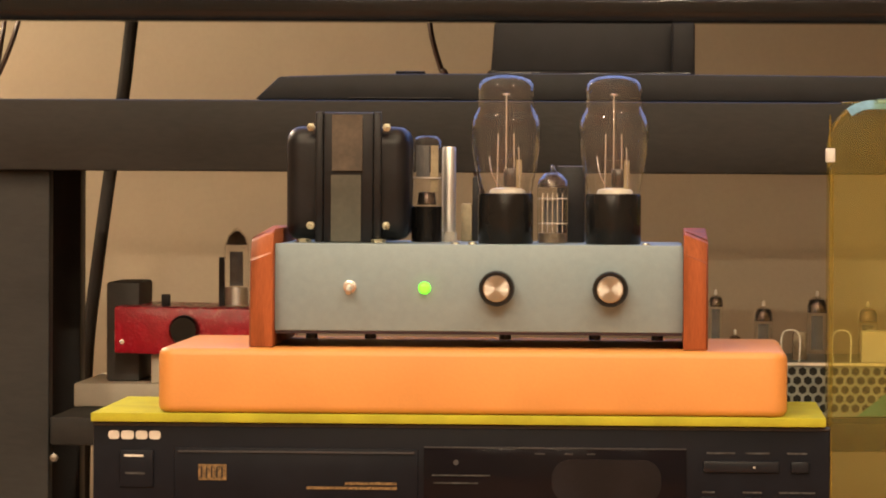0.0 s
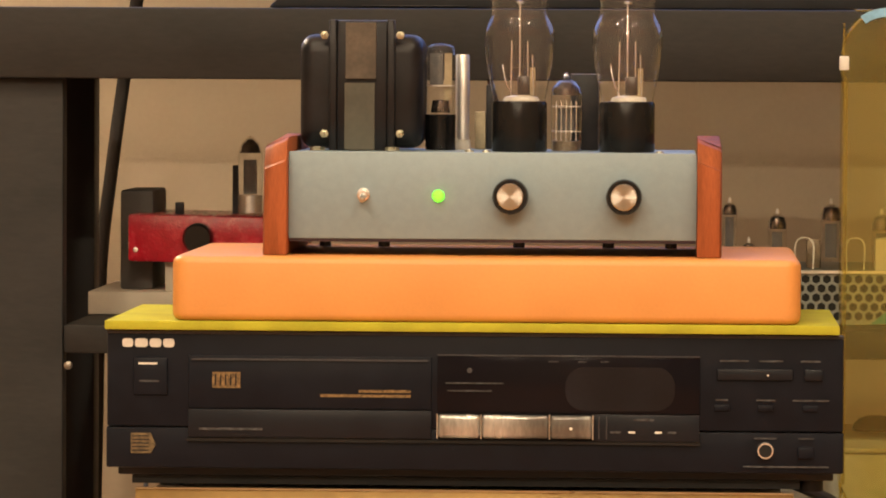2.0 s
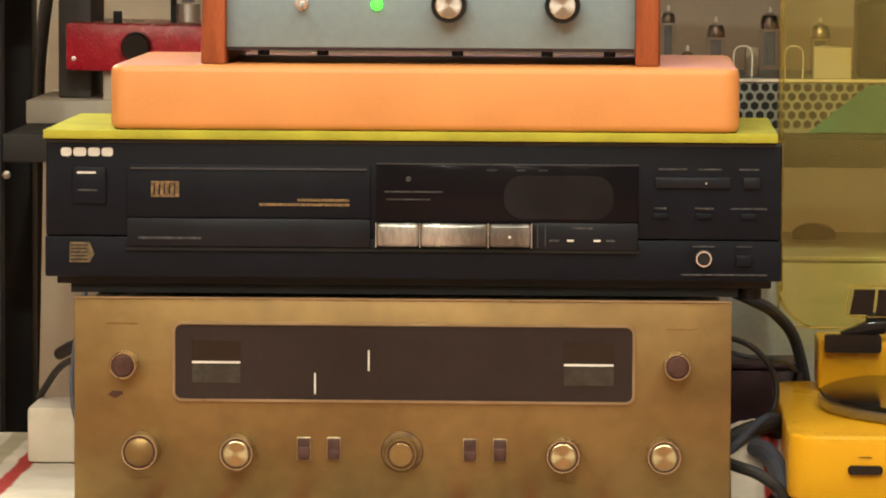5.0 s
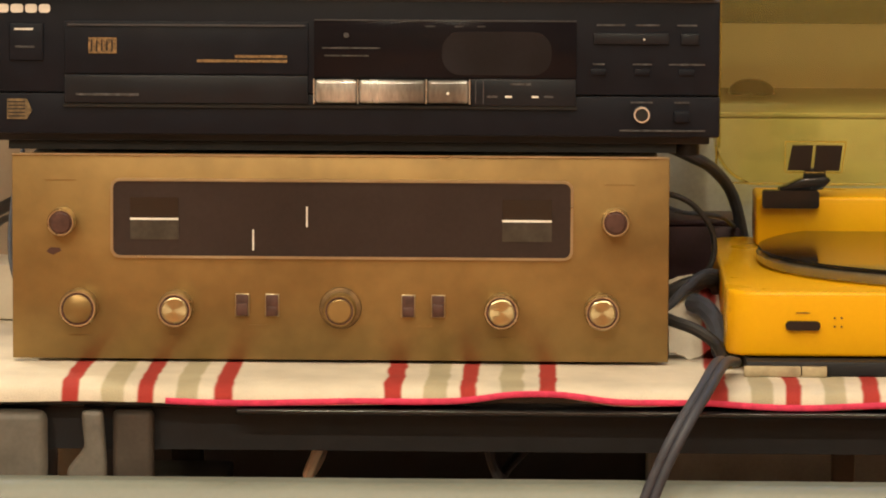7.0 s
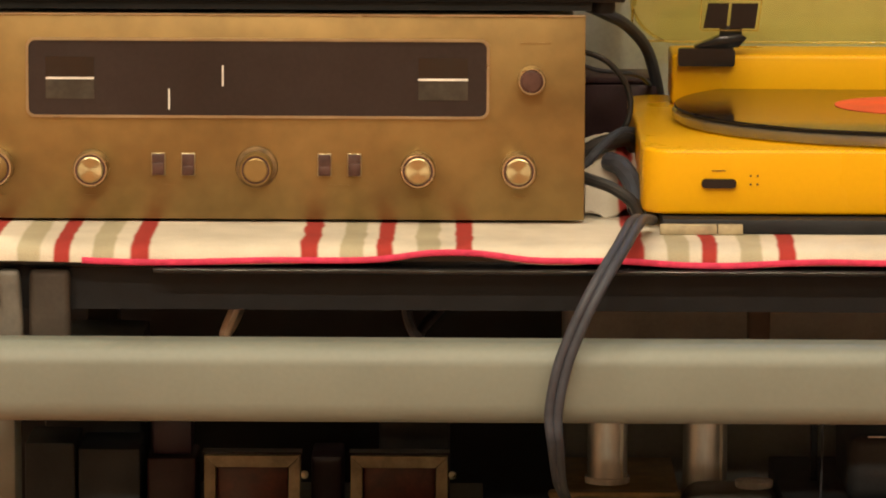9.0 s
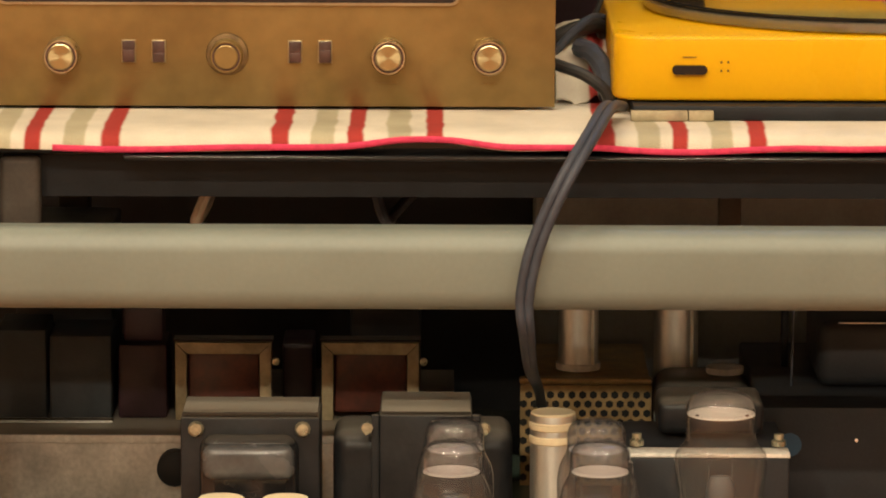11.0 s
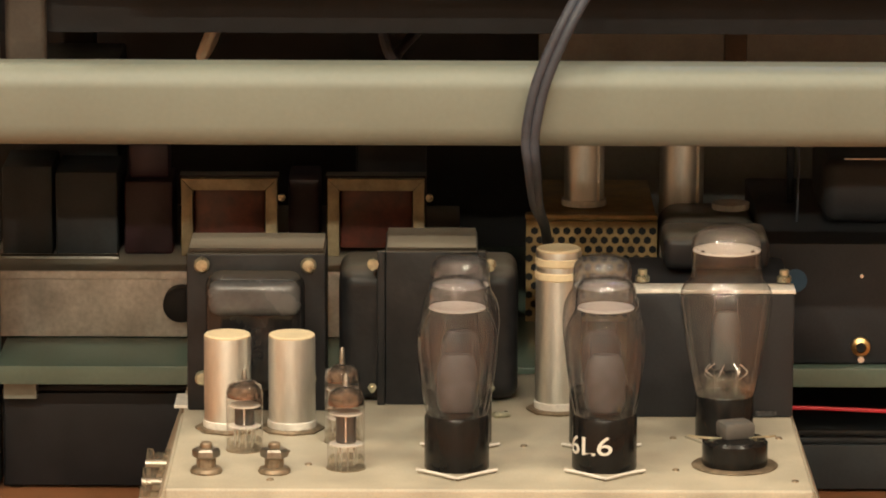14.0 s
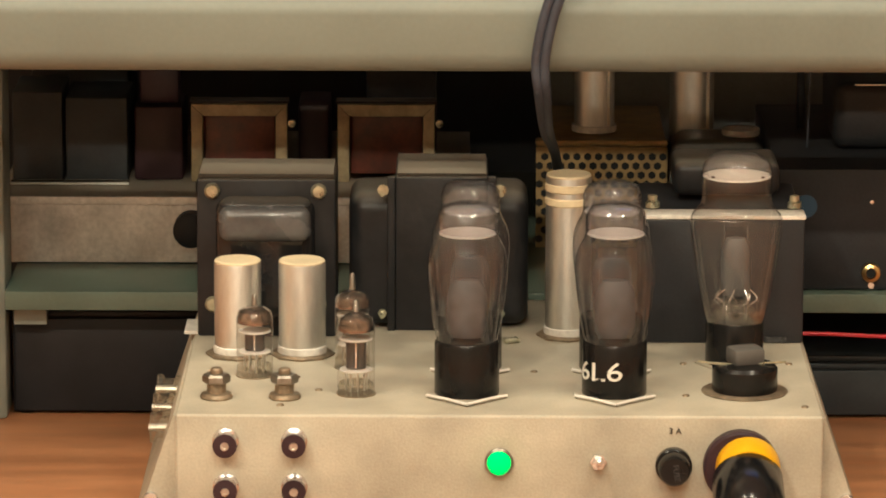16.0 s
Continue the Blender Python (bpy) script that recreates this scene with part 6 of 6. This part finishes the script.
noval(-0.1118, 2.590, 0.0101, 0.1285, 0.0055, "small clear miniature tube")
noval(-0.0541, 2.548, 0.0103, 0.1345, 0.0060, "small miniature tube with a silvery top")
noval(-0.0575, 2.610, 0.0098, 0.1330, 0.0090, "small miniature tube with a long tip")
for x in (-0.1307, -0.0932):
    p = part("terminal_post", turned([(0.0086, 0), (0.0090, 0.0010), (0.0082, 0.0028), (0.0050, 0.0034), (0.0046, 0.0085), (0, 0.0085)], (x, 2.537, ZT), "z", 24), "copper", pw_amp, "tarnished terminal post")
    part("nut", turned([(0.0068, 0.0), (0.0078, 0.0010), (0.0078, 0.0040), (0.0066, 0.0052), (0, 0.0052)], (x, 2.537, ZT + 0.0086), "z", 6), "nickel", p, "silver hexagonal nut")
    part("stud", turned([(0.0034, 0), (0.0034, 0.0024), (0.0026, 0.0032), (0, 0.0032)], (x, 2.537, ZT + 0.0139), "z", 14), "copper", p)
    for k in range(6):
        a = 2 * math.pi * k / 6
        part("rib", block(x + 0.0047 * math.cos(a) - 0.0006, x + 0.0047 * math.cos(a) + 0.0006, 2.537 + 0.0047 * math.sin(a) - 0.0006, 2.537 + 0.0047 * math.sin(a) + 0.0006, ZT + 0.0034, ZT + 0.0084), "copper", p, "", 0)

# laminated transformer standing on edge
t1 = part("transformer", block(-0.1490, -0.0685, 2.685, 2.735, ZT, 0.1815, 0.0015), "trafo", pw_amp, "black upright laminated transformer")
part("core_cap", block(-0.1478, -0.0697, 2.687, 2.733, 0.1816, 0.1845, 0.0006), "lamination", t1)
part("winding", block(-0.1375, -0.0805, 2.668, 2.6848, 0.102, 0.1735, 0.009, 4), "trafo_gloss", t1, "glossy varnished winding")
# greyer colour paints the pale sheen on the upper winding
part("winding_bulge", block(-0.1355, -0.0825, 2.6590, 2.6720, 0.1490, 0.1700, 0.0062, 4), "sheen_grey", t1, "winding bulge with its pale sheen painted grey")
for x in (-0.1400, -0.0785):
    for z in (0.1750, 0.1080):
        part("bolt", turned([(0.0046, 0), (0.0046, 0.002), (0.0034, 0.0035), (0, 0.0038)], (x, 2.6848, z), "-y", 12), "bolt", t1)
for x in (-0.1530, -0.0640):
    part("foot_tab", block(x - 0.004, x + 0.004, 2.69, 2.72, ZT, ZT + 0.002), "alu_dull", t1)
t2 = bell_transformer(pw_amp, "transformer", -0.0615, 0.0430, -0.0345, 0.0195, 2.705, 2.765, ZT, 0.1690, 0.1800, "large black transformer with rounded end bells")
part("core_cap", block(-0.0335, 0.0185, 2.703, 2.763, 0.1801, 0.1820, 0.0004), "lamination", t2)
for x in (-0.0415, 0.0265):
    part("long_bolt", turned([(0.0018, -0.004), (0.0018, 0.004), (0.0034, 0.0042), (0.0034, 0.0075), (0, 0.008)], (x, 2.702, 0.1735), "-y", 8), "bolt", t2)
pt = part("potted_transformer", block(0.1095, 0.2015, 2.672, 2.780, ZT, 0.1615, 0.0015), "slate", pw_amp, "square black potted transformer")
part("cover_edge", block(0.1090, 0.2020, 2.6715, 2.690, 0.1616, 0.1640, 0.0006), "alu_dull", pt, "dull metal cover edge")
for x in (0.1145, 0.1965):
    part("corner_bolt", turned([(0.0042, 0), (0.0042, 0.003), (0.0028, 0.004), (0.0028, 0.007), (0, 0.0075)], (x, 2.69, 0.1651), "z", 10), "bolt", pt)
part("terminal_hump", block(0.128, 0.190, 2.72, 2.77, 0.1651, 0.185, 0.005, 3), "trafo", pt)
part("label_tag", block(0.180, 0.192, 2.6712, 2.6718, 0.0895, 0.0925), "label_grey", pt, "", 0)

BULB = [(0.0166, 0.031), (0.0180, 0.036), (0.0196, 0.045), (0.0210, 0.056), (0.0221, 0.066), (0.0222, 0.073), (0.0216, 0.0790), (0.0203, 0.0835), (0.0185, 0.0870), (0.0171, 0.0895), (0.0165, 0.0930), (0.0166, 0.1005), (0.0158, 0.1035), (0.0138, 0.1062), (0.0098, 0.1078), (0.0045, 0.1085), (0, 0.1086)]
for x, y in ((0.0071, 2.546), (0.0885, 2.5465), (0.0090, 2.607), (0.0885, 2.607)):
    tb = st_tube(pw_amp, (x, y, ZT), 0.0179, 0.0315, BULB, "glass_smoke", "smoky shouldered power tube on a black base", (0.033, 0.066), 0.0112, 0.0910, 0.0157)
    part("getter", shell([(0.0161, ZT + 0.0925), (0.0162, ZT + 0.1003), (0.0154, ZT + 0.1030), (0.0134, ZT + 0.1057), (0.0094, ZT + 0.1072), (0, ZT + 0.1080)], (x, y, 0), 36), "getter_film", tb, "faint rosy getter film", 80)
    so = part("socket_plate", prism([(x - 0.0225, y), (x - 0.0215, y - 0.008), (x, y - 0.0270), (x + 0.0215, y - 0.008), (x + 0.0225, y), (x + 0.0195, y + 0.012), (x, y + 0.0235), (x - 0.0195, y + 0.012)], 0, 0.0014), "amp_cream", tb, "cream socket plate")
    part("plate_edge", sweep([(x - 0.0222, y - 0.0085, ZT + 0.0018), (x - 0.0120, y - 0.0172, ZT + 0.0020), (x - 0.0008, y - 0.0280, ZT + 0.0018), (x + 0.0008, y - 0.0280, ZT + 0.0018), (x + 0.0120, y - 0.0172, ZT + 0.0020), (x + 0.0222, y - 0.0085, ZT + 0.0018)], 0.0008, 6, 1.0, 4), "mica", tb, "bright bent plate edge")
    # the plate lies flat on the chassis
    for v in so.data.vertices:
        lx, ly, lz = v.co.x + 0.025, v.co.y + 2.63, v.co.z
        v.co = (lx - 0.025, lz - 2.63, ZT + 0.0002 + ly)
    if y < 2.56 and x > 0.05:
        part("writing", letters("6L6", 0.0150, (x - 0.0105, y, ZT + 0.0160), 5, 0.0002, (x, y, 0.0180), 1.35), "label_white", tb, "white hand-painted tube number", 0)

RECT = [(0.0160, 0.025), (0.0178, 0.029), (0.0200, 0.040), (0.0228, 0.055), (0.0252, 0.070), (0.0263, 0.0790), (0.0262, 0.0835), (0.0250, 0.0870), (0.0225, 0.0898), (0.0205, 0.0922), (0.0197, 0.0960), (0.0198, 0.1085), (0.0198, 0.1125), (0.0185, 0.1165), (0.0150, 0.1200), (0.0095, 0.1222), (0, 0.1230)]
rt = st_tube(pw_amp, (0.1590, 2.622, ZT), 0.0165, 0.0260, RECT, "glass", "large rectifier tube on a black base", (0.040, 0.074), 0.0085, 0.1085, 0.0192)
part("getter", shell([(0.0161, ZT + 0.0262), (0.0177, ZT + 0.0292), (0.0186, ZT + 0.0340)], (0.1590, 2.622, 0), 36), "getter_film", rt, "brownish getter flash", 80)
part("getter_dome", shell([(0.0194, ZT + 0.1100), (0.0194, ZT + 0.1120), (0.0181, ZT + 0.1160), (0.0146, ZT + 0.1194), (0.0092, ZT + 0.1215), (0, ZT + 0.1223)], (0.1590, 2.622, 0), 36), "getter_film", rt, "silvery getter film", 80)
part("stem", turned([(0.0120, 0.0270), (0.0130, 0.0300), (0.0095, 0.0350), (0.0050, 0.0372), (0, 0.0376)], (0.1590, 2.622, ZT), "z", 24, 0, 0.6), "clear", rt, "clear pressed glass stem")
for k in range(7):
    a = 0.5 + 0.9 * k
    part("lead_wire", sweep([(0.1590 + 0.008 * math.cos(a), 2.622 + 0.006 * math.sin(a), ZT + 0.034), (0.1590 + 0.0125 * math.cos(a + 0.3), 2.622 + 0.010 * math.sin(a + 0.3), ZT + 0.0385), (0.1590 + 0.007 * math.cos(a + 0.5), 2.622 + 0.006 * math.sin(a + 0.5), ZT + 0.044)], 0.0004, 6, 1, 5), "chrome", rt)
for s_ in (-1, 1):
    part("mica_rivet", turned([(0.0012, 0), (0.0009, 0.0008), (0, 0.0010)], (0.1590 + s_ * 0.014, 2.6135, ZT + 0.1092), "z", 10), "brown_cap", rt)
part("socket_ring", turned([(0.0225, 0), (0.0225, 0.0012), (0, 0.0012)], (0.1590, 2.622, ZT + 0.0002), "z", 6), "amp_cream", rt)
pg = part("plug", turned([(0.0178, 0), (0.0182, 0.001), (0.0182, 0.0125), (0.0165, 0.0145), (0.009, 0.0155), (0, 0.0155)], (0.1611, 2.556, ZT + 0.0012), "z", 32), "bakelite", pw_amp, "round black plug in its socket")
part("key_block", block(0.1520, 0.1705, 2.549, 2.564, ZT + 0.0160, ZT + 0.0255, 0.0022, 2, 20), "grey_block", pg)
part("wire_clip", sweep([(0.1350, 2.556, ZT + 0.0172), (0.145, 2.553, ZT + 0.0166), (0.1611, 2.552, ZT + 0.0163), (0.175, 2.553, ZT + 0.0172), (0.1835, 2.556, ZT + 0.0170)], 0.0007, 6), "bolt", pg, "springy wire clip")
part("socket_ring", turned([(0.0235, 0), (0.0240, 0.0006), (0.023, 0.0012), (0, 0.0012)], (0.1611, 2.556, ZT + 0.0001), "z", 32), "copper", pg)
for x, y in ((0.045, 2.60), (0.130, 2.62), (0.128, 2.545), (0.190, 2.62), (0.192, 2.52), (0.180, 2.60), (-0.088, 2.585), (-0.118, 2.605), (-0.075, 2.555), (-0.095, 2.52)):
    part("chassis_screw", turned([(0.0021, 0), (0.0017, 0.0009), (0, 0.0011)], (x, y, ZT), "z", 10), "copper", pw_amp)
part("chassis_scrap", block(0.028, 0.038, 2.668, 2.674, ZT, ZT + 0.003, 0.001, 1, 20), "bolt", pw_amp)
